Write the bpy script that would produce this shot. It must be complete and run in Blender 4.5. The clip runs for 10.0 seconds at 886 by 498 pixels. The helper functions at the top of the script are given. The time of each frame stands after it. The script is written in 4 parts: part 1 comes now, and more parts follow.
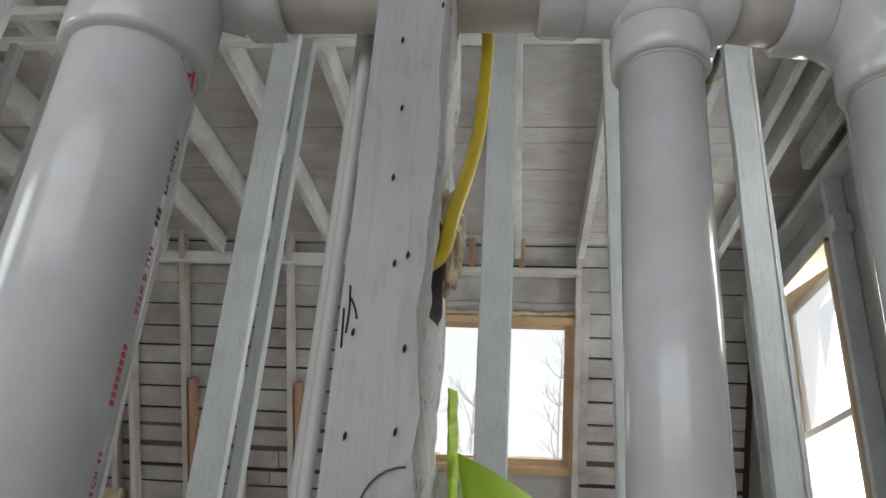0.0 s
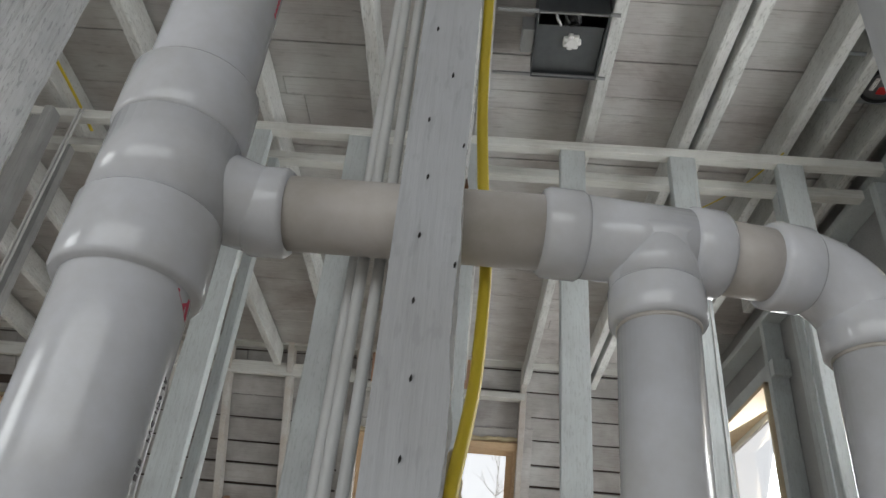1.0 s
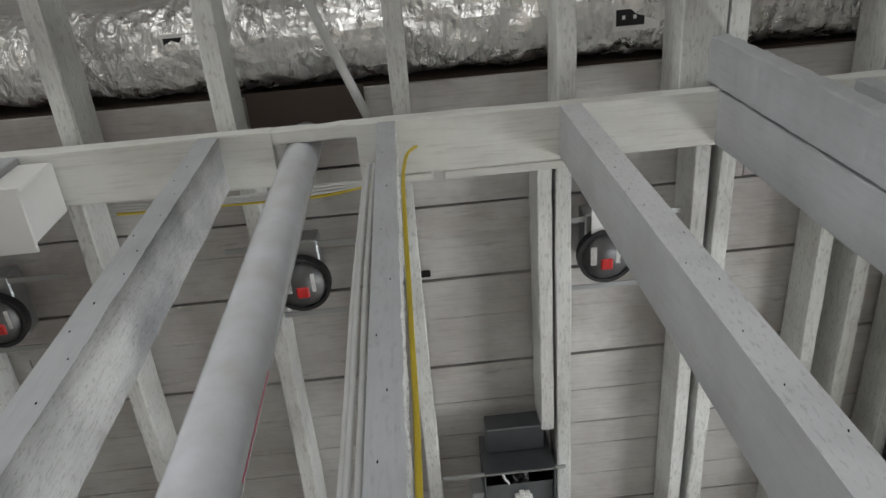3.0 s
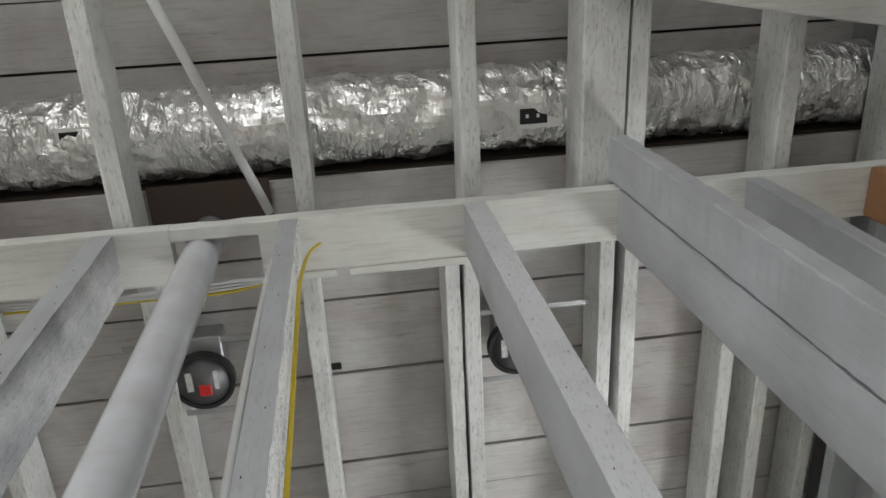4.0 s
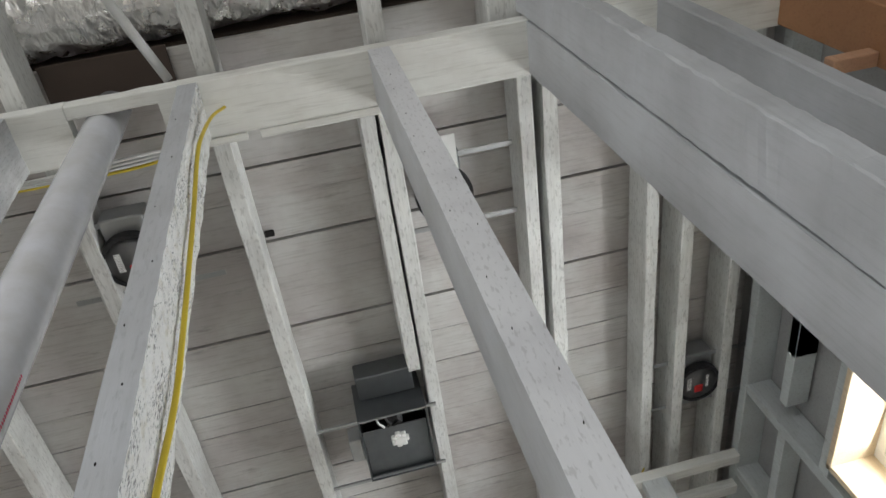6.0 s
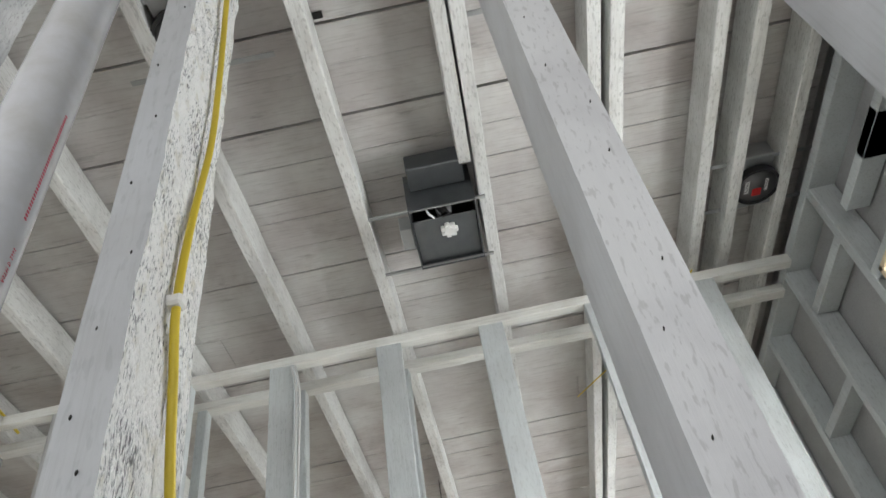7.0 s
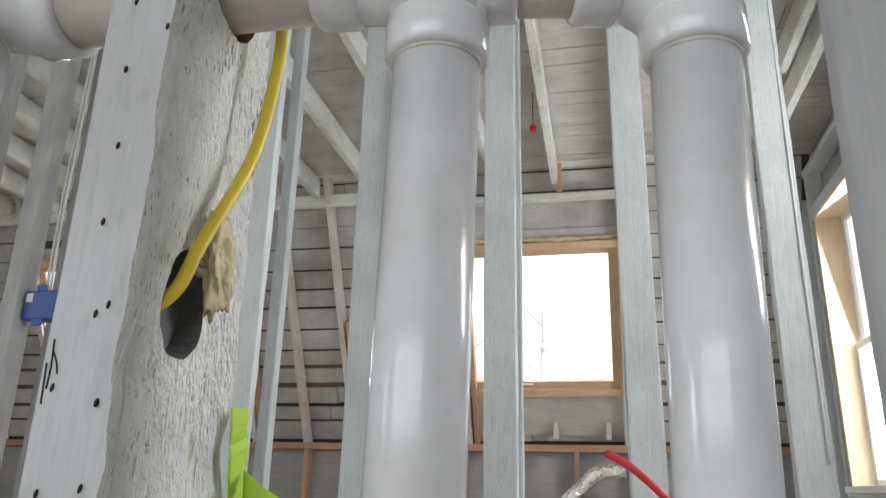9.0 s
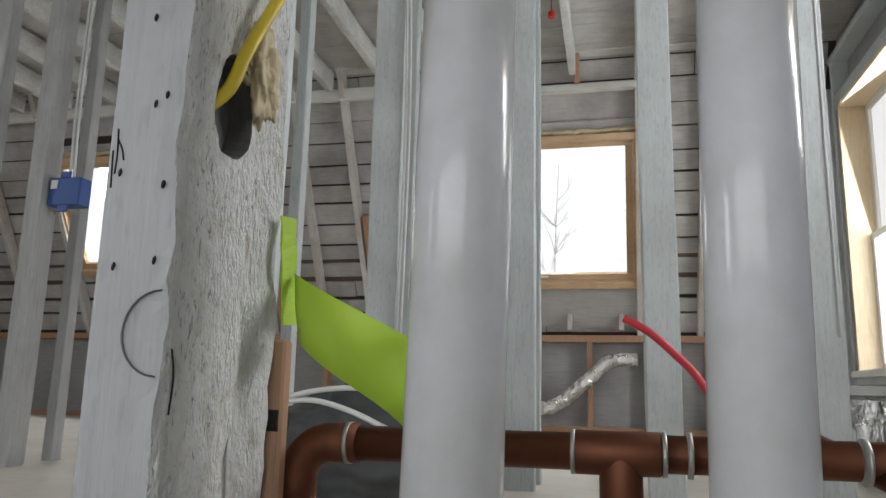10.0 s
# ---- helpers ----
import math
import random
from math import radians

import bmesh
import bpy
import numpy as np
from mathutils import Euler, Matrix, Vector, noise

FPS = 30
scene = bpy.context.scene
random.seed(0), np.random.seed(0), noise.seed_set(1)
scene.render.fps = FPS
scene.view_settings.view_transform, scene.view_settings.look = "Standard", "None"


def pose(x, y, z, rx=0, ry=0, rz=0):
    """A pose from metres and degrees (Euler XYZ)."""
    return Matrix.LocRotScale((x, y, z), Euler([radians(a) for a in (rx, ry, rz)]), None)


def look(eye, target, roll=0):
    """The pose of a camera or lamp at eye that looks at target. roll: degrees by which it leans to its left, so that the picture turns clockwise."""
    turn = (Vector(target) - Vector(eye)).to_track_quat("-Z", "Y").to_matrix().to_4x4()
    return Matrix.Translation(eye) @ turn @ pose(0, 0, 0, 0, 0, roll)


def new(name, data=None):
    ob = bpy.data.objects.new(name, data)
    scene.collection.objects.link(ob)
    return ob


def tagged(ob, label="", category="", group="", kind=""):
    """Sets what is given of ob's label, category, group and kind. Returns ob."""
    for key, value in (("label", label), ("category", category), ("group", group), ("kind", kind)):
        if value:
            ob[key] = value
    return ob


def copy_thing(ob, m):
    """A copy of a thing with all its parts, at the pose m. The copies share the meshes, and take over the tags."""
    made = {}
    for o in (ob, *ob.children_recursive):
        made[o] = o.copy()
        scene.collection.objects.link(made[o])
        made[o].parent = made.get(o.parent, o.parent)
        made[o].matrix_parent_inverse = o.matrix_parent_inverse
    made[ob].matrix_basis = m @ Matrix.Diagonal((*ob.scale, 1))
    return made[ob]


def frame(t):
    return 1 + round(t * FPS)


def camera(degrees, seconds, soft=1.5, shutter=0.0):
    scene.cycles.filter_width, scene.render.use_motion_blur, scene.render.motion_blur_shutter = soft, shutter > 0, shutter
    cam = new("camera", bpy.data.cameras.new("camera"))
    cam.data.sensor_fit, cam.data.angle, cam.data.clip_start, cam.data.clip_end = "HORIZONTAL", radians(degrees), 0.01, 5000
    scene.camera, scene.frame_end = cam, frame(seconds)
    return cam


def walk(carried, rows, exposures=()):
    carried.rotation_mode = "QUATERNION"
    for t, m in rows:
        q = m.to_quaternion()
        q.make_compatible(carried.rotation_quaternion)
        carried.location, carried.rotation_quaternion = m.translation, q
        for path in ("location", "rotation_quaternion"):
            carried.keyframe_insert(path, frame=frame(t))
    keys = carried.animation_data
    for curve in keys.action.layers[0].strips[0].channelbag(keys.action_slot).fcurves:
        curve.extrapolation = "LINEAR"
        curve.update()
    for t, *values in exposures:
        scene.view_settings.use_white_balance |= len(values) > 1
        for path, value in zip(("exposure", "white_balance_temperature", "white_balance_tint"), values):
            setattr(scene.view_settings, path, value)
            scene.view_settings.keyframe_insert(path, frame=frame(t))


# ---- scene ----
cam = camera(61.46, 10.0)
PATH = [
    (0, (0.0535, -0.3695, 0.1793), (-0.1663, 1.4391, 1.0044), 3.88),
    (0.5, (0.0348, -0.3855, 0.2183), (-0.1431, 1.3703, 1.1592), 3.53),
    (1, (0.0092, -0.4097, 0.2703), (-0.0723, 1.2736, 1.3472), 5.66),
    (1.5, (0.0146, -0.4225, 0.3232), (-0.0257, 1.1346, 1.5777), 0.60),
    (2, (0.0148, -0.4604, 0.3676), (-0.0730, 0.9303, 1.8022), -0.20),
    (2.5, (0.0307, -0.5090, 0.4261), (0.0193, 0.6724, 2.0398), -4.53),
    (3, (0.0394, -0.5436, 0.4333), (0.0917, 0.3614, 2.2161), -8.56),
    (4.5, (0.2164, -0.6331, 0.4956), (0.5546, 0.1331, 2.3118), -27.81),
    (5, (0.2649, -0.6219, 0.4735), (0.6601, 0.2322, 2.2383), -31.71),
    (6.5, (0.2729, -0.4979, 0.4132), (0.3837, 0.7278, 1.9896), -16.50),
    (7, (0.2872, -0.4583, 0.3831), (0.2615, 0.9589, 1.7941), -11.12),
    (7.5, (0.2897, -0.4311, 0.3495), (0.1799, 1.1298, 1.5951), -7.56),
    (8, (0.2820, -0.4036, 0.3151), (0.0757, 1.2554, 1.4129), -4.24),
    (8.5, (0.2643, -0.3867, 0.2678), (-0.0551, 1.3841, 1.1410), -2.00),
    (9, (0.2511, -0.3515, 0.2486), (-0.1470, 1.5051, 0.8769), 1.40),
    (9.5, (0.2412, -0.3516, 0.2314), (-0.1747, 1.5402, 0.7296), 0.94),
    (10, (0.2348, -0.3567, 0.1804), (-0.2059, 1.5574, 0.5574), 1.31),
]
EXPOSURES = [(0.0, -0.9), (1.0, -1.0), (2.5, -0.98), (4.5, -0.67), (5.2, -0.66), (6.5, -0.55), (7.0, -0.36), (7.5, -0.33), (8.5, -0.4), (9.0, -0.34), (10.0, -0.77)]
walk(cam, [(t, look(eye, target, roll)) for t, eye, target, roll in PATH], EXPOSURES)

# ---- world and light ----
world = bpy.data.worlds.new("overcast_sky")
scene.world = world
world.use_nodes = True
wn = world.node_tree.nodes
sky = wn.new("ShaderNodeTexSky")
sky.sky_type, sky.sun_disc = "NISHITA", False
sky.sun_elevation, sky.sun_rotation = radians(38), radians(120)
wmix = wn.new("ShaderNodeMix")
wmix.data_type = "RGBA"
wmix.inputs["Factor"].default_value = 0.8
wmix.inputs["B"].default_value = (15.5, 15.7, 15.9, 1)
world.node_tree.links.new(sky.outputs[0], wmix.inputs["A"])
world.node_tree.links.new(wmix.outputs["Result"], wn["Background"].inputs[0])
wn["Background"].inputs[1].default_value = 0.15
sun_data = bpy.data.lights.new("sun", "SUN")
sun_data.energy, sun_data.angle, sun_data.color = 1.0, radians(15), (1.0, 0.96, 0.9)
sun = new("sun", sun_data)
sun.matrix_world = look((0, 0, 0), (-math.sin(radians(120)) * 0.8, math.cos(radians(120)) * 0.8, -0.62))


def window_or_fill_light(name, at, toward, w, h, energy):
    d = bpy.data.lights.new(name, "AREA")
    d.shape, d.size, d.size_y, d.energy, d.color = "RECTANGLE", w, h, energy, (0.93, 0.965, 0.975)
    new(name, d).matrix_world = look(at, toward)


window_or_fill_light("daylight_right", (1.75, 3.8, 1.2), (0.0, 3.45, 0.9), 0.85, 1.5, 42)
window_or_fill_light("daylight_near", (1.75, 1.0, 1.3), (0.0, 0.8, 1.2), 0.7, 0.9, 32)
window_or_fill_light("daylight_roof", (-0.15, 6.6, 3.3), (-0.2, 3.5, 0.3), 1.6, 1.0, 70)
window_or_fill_light("daylight_roof_far", (-3.65, 5.25, 1.75), (-3.3, 3.0, 0.3), 0.9, 1.0, 26)
# added fill from behind the view, no window known there
window_or_fill_light("fill_back", (-0.9, -3.35, 1.05), (-0.4, 0.0, 0.3), 4.4, 1.5, 66)
# added fill from the left to brighten the stack's side
window_or_fill_light("fill_left", (-5.55, -1.75, 1.15), (-0.3, 0.0, 0.9), 1.9, 1.5, 80)


# ---- materials ----
def mat(name, base, rough=0.6, metal=0.0):
    m = bpy.data.materials.new(name)
    m.use_nodes = True
    p = m.node_tree.nodes["Principled BSDF"]
    p.inputs["Base Color"].default_value = (*base, 1)
    p.inputs["Roughness"].default_value = rough
    p.inputs["Metallic"].default_value = metal
    return m, m.node_tree.nodes, m.node_tree.links, p


def tex(nodes, links, kind, scale, stretch=(1, 1, 1), **inputs):
    co = nodes.new("ShaderNodeTexCoord")
    mp = nodes.new("ShaderNodeMapping")
    mp.inputs["Scale"].default_value = stretch
    links.new(co.outputs["Object"], mp.inputs["Vector"])
    t = nodes.new(kind)
    t.inputs["Scale"].default_value = scale
    for k, v in inputs.items():
        t.inputs[k].default_value = v
    links.new(mp.outputs["Vector"], t.inputs["Vector"])
    return t


def ramp(nodes, links, source, stops):
    r = nodes.new("ShaderNodeValToRGB")
    while len(r.color_ramp.elements) < len(stops):
        r.color_ramp.elements.new(0.5)
    for e, (pos, col) in zip(r.color_ramp.elements, stops):
        e.position, e.color = pos, (*col, 1)
    links.new(source, r.inputs["Fac"])
    return r


def blend(nodes, links, a, b, fac, mode="MIX"):
    m = nodes.new("ShaderNodeMix")
    m.data_type, m.blend_type = "RGBA", mode
    links.new(a, m.inputs["A"])
    links.new(b, m.inputs["B"])
    if isinstance(fac, float):
        m.inputs["Factor"].default_value = fac
    else:
        links.new(fac, m.inputs["Factor"])
    return m.outputs["Result"]


def bump(nodes, links, p, height, strength, distance):
    b = nodes.new("ShaderNodeBump")
    b.inputs["Strength"].default_value, b.inputs["Distance"].default_value = strength, distance
    links.new(height, b.inputs["Height"])
    links.new(b.outputs["Normal"], p.inputs["Normal"])


def painted_wood(name, light, dark, along, stain=0.5, rough=0.62, fleck=0.0, relief=0.5, grainy=0.55, fine=60, stained=False):
    """Whitewashed lumber: grain along one axis, blotches where the paint is thin, small dark flecks."""
    m, n, l, p = mat(name, light, rough)
    st = [6.0, 6.0, 6.0]
    st[along] = 0.35
    grain = tex(n, l, "ShaderNodeTexNoise", 22, st, Detail=8.0, Roughness=0.65)
    blot = tex(n, l, "ShaderNodeTexNoise", 3.2, (1, 1, 1), Detail=5.0, Roughness=0.6)
    info = n.new("ShaderNodeObjectInfo")
    tone = ramp(n, l, blot.outputs["Fac"], [(0.32, dark), (0.32 + 0.35 * stain + 0.08, light)])
    g = ramp(n, l, grain.outputs["Fac"], [(0.30, (0.62, 0.60, 0.58)), (0.5, (1, 1, 1))])
    c = blend(n, l, tone.outputs[0], g.outputs[0], grainy, "MULTIPLY")
    var = ramp(n, l, info.outputs["Random"], [(0.0, (0.84, 0.84, 0.84)), (1.0, (1, 1, 1))])
    c = blend(n, l, c, var.outputs[0], 1.0, "MULTIPLY")
    if fleck:
        f = tex(n, l, "ShaderNodeTexNoise", fine, [1 + (q - 1) * 0.35 for q in st], Detail=3.0)
        fr = ramp(n, l, f.outputs["Fac"], [(0.36, (0.16, 0.15, 0.14)), (0.36 + 0.07, (1, 1, 1))])
        c = blend(n, l, c, fr.outputs[0], fleck, "MULTIPLY")
    if stained:
        # water stains: reddish-grey clouds with streaks across the boards, and thin smudges
        w = tex(n, l, "ShaderNodeTexNoise", 1.1, (1.0, 1.6, 1.0), Detail=6.0, Roughness=0.7, Distortion=0.6)
        wr = ramp(n, l, w.outputs["Fac"], [(0.34, (0.74, 0.68, 0.665)), (0.50, (1, 1, 1))])
        c = blend(n, l, c, wr.outputs[0], 0.75, "MULTIPLY")
        q = tex(n, l, "ShaderNodeTexNoise", 11, (0.5, 2.4, 1.0), Detail=4.0, Roughness=0.7)
        qr = ramp(n, l, q.outputs["Fac"], [(0.30, (0.55, 0.53, 0.52)), (0.40, (1, 1, 1))])
        c = blend(n, l, c, qr.outputs[0], 0.6, "MULTIPLY")
    l.new(c, p.inputs["Base Color"])
    bump(n, l, p, grain.outputs["Fac"], relief, 0.003)
    return m


WHITE = (0.78, 0.79, 0.77)
M_STUD = painted_wood("painted_stud", (0.535, 0.55, 0.572), (0.40, 0.405, 0.415), 2, 0.6, 0.5, relief=0.3, grainy=0.28)
M_STUD_OLD = painted_wood("greyed_old_stud", (0.475, 0.49, 0.515), (0.37, 0.37, 0.375), 2, 0.6, 0.5, fleck=0.12, relief=0.4, grainy=0.3, fine=45)
M_MOTTLE = painted_wood("mottled_painted_stud", (0.70, 0.705, 0.725), (0.53, 0.53, 0.555), 2, 0.45, 0.5, fleck=0.22, relief=0.25, grainy=0.10, fine=75)
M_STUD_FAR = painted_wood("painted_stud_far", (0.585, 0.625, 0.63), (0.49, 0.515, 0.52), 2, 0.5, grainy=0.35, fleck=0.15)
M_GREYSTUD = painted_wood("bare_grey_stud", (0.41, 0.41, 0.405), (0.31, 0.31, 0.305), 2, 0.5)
M_JOIST = painted_wood("painted_joist", WHITE, (0.56, 0.56, 0.54), 1, 0.5, fleck=0.28)
M_PLATE = painted_wood("painted_plate", (0.785, 0.79, 0.755), (0.64, 0.63, 0.59), 0, 0.5)
M_DECK = painted_wood("painted_deck_boards", (0.69, 0.695, 0.675), (0.46, 0.43, 0.42), 0, 1.0, 0.7, stained=True)
M_SLOPE = painted_wood("painted_roof_boards", (0.60, 0.595, 0.585), (0.36, 0.335, 0.325), 0, 0.8, 0.75)
M_RAFTER = painted_wood("painted_rafter", (0.66, 0.645, 0.62), (0.50, 0.42, 0.35), 1, 0.6)
M_FRESH = painted_wood("fresh_lumber", (0.50, 0.30, 0.19), (0.40, 0.22, 0.13), 2, 0.5)
M_FRAME = painted_wood("pine_window_frame", (0.62, 0.44, 0.27), (0.50, 0.33, 0.19), 0, 0.5)
M_JAMB = painted_wood("pale_pine_jamb", (0.80, 0.66, 0.46), (0.70, 0.54, 0.36), 2, 0.5)
M_PLY = painted_wood("orange_plywood", (0.36, 0.18, 0.085), (0.27, 0.125, 0.055), 0, 0.6)
M_GREYWALL = painted_wood("grey_sheathing", (0.42, 0.42, 0.42), (0.33, 0.33, 0.33), 0, 0.8)
M_PANEL = painted_wood("weathered_panel", (0.50, 0.49, 0.48), (0.38, 0.37, 0.36), 0, 0.8)
M_FLOOR = painted_wood("dusty_subfloor", (0.76, 0.71, 0.64), (0.62, 0.57, 0.50), 0, 0.8)
M_DARK = mat("old_sheathing_and_gap_shade", (0.075, 0.055, 0.045), 0.9)[0]
M_BROWN = painted_wood("bare_brown_lath", (0.17, 0.11, 0.075), (0.10, 0.065, 0.045), 0, 0.6)


def rough_wood():
    """Torn, thinly sprayed old wood: white crust broken by grey-brown pits along the grain."""
    m, n, l, p = mat("torn_painted_wood", (0.75, 0.74, 0.70), 0.8)
    pit = tex(n, l, "ShaderNodeTexNoise", 430, (1.0, 1.0, 0.24), Detail=4.0, Roughness=0.6, Distortion=0.5)
    big = tex(n, l, "ShaderNodeTexNoise", 16, (1.0, 1.0, 0.45), Detail=4.0, Roughness=0.65)
    lump = tex(n, l, "ShaderNodeTexNoise", 46, (1.0, 1.0, 0.6), Detail=5.0, Roughness=0.6)
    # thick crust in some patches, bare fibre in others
    shift = n.new("ShaderNodeMath")
    shift.operation = "MULTIPLY_ADD"
    shift.inputs[1].default_value, shift.inputs[2].default_value = 0.62, -0.31
    l.new(big.outputs["Fac"], shift.inputs[0])
    both = n.new("ShaderNodeMath")
    both.operation = "ADD"
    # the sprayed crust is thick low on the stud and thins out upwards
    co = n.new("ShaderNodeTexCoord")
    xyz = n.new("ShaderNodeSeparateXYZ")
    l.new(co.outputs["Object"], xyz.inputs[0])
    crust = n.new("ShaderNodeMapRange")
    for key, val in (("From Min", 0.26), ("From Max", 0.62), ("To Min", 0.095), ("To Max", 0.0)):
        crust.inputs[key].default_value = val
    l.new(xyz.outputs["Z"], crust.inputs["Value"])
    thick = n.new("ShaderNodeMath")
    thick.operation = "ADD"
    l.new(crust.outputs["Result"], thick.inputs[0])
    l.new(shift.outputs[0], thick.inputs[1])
    l.new(pit.outputs["Fac"], both.inputs[0])
    l.new(thick.outputs[0], both.inputs[1])
    c1 = ramp(n, l, both.outputs[0], [(0.31, (0.17, 0.172, 0.178)), (0.395, (0.58, 0.585, 0.595)), (0.455, (0.94, 0.94, 0.93))])
    # hollows between lumps tinted darker: beige stain plus shade put into the colour
    c2 = ramp(n, l, lump.outputs["Fac"], [(0.32, (0.76, 0.73, 0.655)), (0.46, (1, 1, 1))])
    l.new(blend(n, l, c1.outputs[0], c2.outputs[0], 0.8, "MULTIPLY"), p.inputs["Base Color"])
    h = n.new("ShaderNodeMath")
    h.operation = "MULTIPLY_ADD"
    h.inputs[1].default_value = 2.0
    l.new(lump.outputs["Fac"], h.inputs[0])
    l.new(both.outputs[0], h.inputs[2])
    bump(n, l, p, h.outputs[0], 1.0, 0.008)
    return m


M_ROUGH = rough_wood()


def plastic(name, base, rough, dirt=0.12):
    m, n, l, p = mat(name, base, rough)
    d = tex(n, l, "ShaderNodeTexNoise", 9, (1, 1, 1), Detail=7.0, Roughness=0.65)
    r = ramp(n, l, d.outputs["Fac"], [(0.22, tuple(1 - dirt * k for k in (1.3, 1.4, 1.7))), (0.70, (1, 1, 1))])
    base_rgb = n.new("ShaderNodeRGB")
    base_rgb.outputs[0].default_value = (*base, 1)
    l.new(blend(n, l, base_rgb.outputs[0], r.outputs[0], 1.0, "MULTIPLY"), p.inputs["Base Color"])
    rr = ramp(n, l, d.outputs["Fac"], [(0.25, (rough + 0.10,) * 3), (0.8, (rough,) * 3)])
    l.new(rr.outputs[0], p.inputs["Roughness"])
    return m


M_PVC = plastic("white_pvc", (0.66, 0.675, 0.725), 0.10, 0.2)
M_PVC_BEIGE = plastic("aged_pvc", (0.60, 0.57, 0.555), 0.35, 0.3)
M_YELLOW = plastic("yellow_cable", (0.62, 0.47, 0.03), 0.4, 0.1)
M_WHITECABLE = plastic("white_cable", (0.60, 0.605, 0.605), 0.5)
M_RED = plastic("red_tubing", (0.62, 0.03, 0.05), 0.35)
M_BLUE = plastic("blue_plastic", (0.02, 0.07, 0.28), 0.4)
M_TAPE = plastic("green_tape", (0.42, 0.62, 0.05), 0.6, 0.06)
M_BLACK = mat("black_metal", (0.012, 0.012, 0.014), 0.45)[0]
M_INK = mat("red_ink", (0.55, 0.05, 0.10), 0.6)[0]
M_INK2 = mat("dark_ink", (0.10, 0.09, 0.10), 0.6)[0]
M_NAIL = mat("nail_hole", (0.015, 0.013, 0.012), 0.9)[0]
M_FOAM = plastic("spray_foam", (0.64, 0.55, 0.38), 0.8, 0.25)
M_REDCAP = mat("red_plastic", (0.55, 0.02, 0.02), 0.4)[0]


def metal(name, base, rough, scale=25, strength=0.15, crumple=0.0):
    m, n, l, p = mat(name, base, rough, 1.0)
    t = tex(n, l, "ShaderNodeTexNoise", scale, (1, 1, 1), Detail=5.0)
    r = ramp(n, l, t.outputs["Fac"], [(0.3, (rough + 0.18,) * 3), (0.7, (rough,) * 3)])
    l.new(r.outputs[0], p.inputs["Roughness"])
    if crumple:
        v = tex(n, l, "ShaderNodeTexVoronoi", 17, (1.6, 1.0, 1.0))
        w = tex(n, l, "ShaderNodeTexNoise", 16, (2.2, 1, 1), Detail=3.0, Distortion=2.0)
        h = n.new("ShaderNodeMath")
        h.operation = "ADD"
        l.new(v.outputs["Distance"], h.inputs[0])
        l.new(w.outputs["Fac"], h.inputs[1])
        big = tex(n, l, "ShaderNodeTexNoise", 3.5, (1, 1, 1), Detail=2.0)
        br = ramp(n, l, big.outputs["Fac"], [(0.38, (0.25, 0.25, 0.25)), (0.60, (1, 1, 1))])
        g = n.new("ShaderNodeMath")
        g.operation = "MULTIPLY"
        l.new(h.outputs[0], g.inputs[0])
        l.new(br.outputs[0], g.inputs[1])
        bump(n, l, p, g.outputs[0], crumple, 0.02)
    else:
        bump(n, l, p, t.outputs["Fac"], strength, 0.002)
    return m


M_FOIL = metal("crumpled_foil", (0.90, 0.89, 0.88), 0.22, crumple=1.0)
M_GALV = metal("galvanised_steel", (0.42, 0.43, 0.44), 0.38)
M_DARKSTEEL = metal("dark_galvanised_steel", (0.16, 0.17, 0.18), 0.42)
M_COPPER = metal("tarnished_copper", (0.17, 0.07, 0.042), 0.46, 18, 0.35)
M_SOLDER = metal("solder", (0.45, 0.44, 0.42), 0.5)
M_SILVER = metal("silver_reflector", (0.20, 0.20, 0.205), 0.5)

glass_m, gn, gl, gp = mat("window_glass", (1, 1, 1), 0.02)
gp.inputs["Transmission Weight"].default_value, gp.inputs["IOR"].default_value = 1.0, 1.45
M_GLASS = glass_m
M_VINYL = plastic("white_vinyl", (0.80, 0.80, 0.79), 0.4, 0.04)
M_BARK = mat("grey_bark", (0.66, 0.65, 0.64), 0.9)[0]
M_BAG = plastic("dark_grey_sacking", (0.10, 0.105, 0.115), 0.55, 0.3)


# ---- mesh tools ----
def obj(name, bm, material, parent=None, label="", smooth=False):
    me = bpy.data.meshes.new(name)
    bmesh.ops.recalc_face_normals(bm, faces=bm.faces)
    bm.to_mesh(me)
    bm.free()
    for m in material if isinstance(material, (list, tuple)) else (material,):
        me.materials.append(m)
    if smooth:
        me.shade_smooth()
    ob = new(name, me)
    if parent:
        ob.parent = parent
    if label:
        ob["label"] = label
    return ob


part = obj


def sweep(bm, rings, closed_ends=True, mi=0):
    vs = [[bm.verts.new(c) for c in ring] for ring in rings]
    k = len(vs[0])
    for a, b in zip(vs, vs[1:]):
        for i in range(k):
            f = bm.faces.new((a[i], a[(i + 1) % k], b[(i + 1) % k], b[i]))
            f.material_index = mi
    if closed_ends:
        bm.faces.new(list(reversed(vs[0]))).material_index = mi
        bm.faces.new(vs[-1]).material_index = mi
    return vs


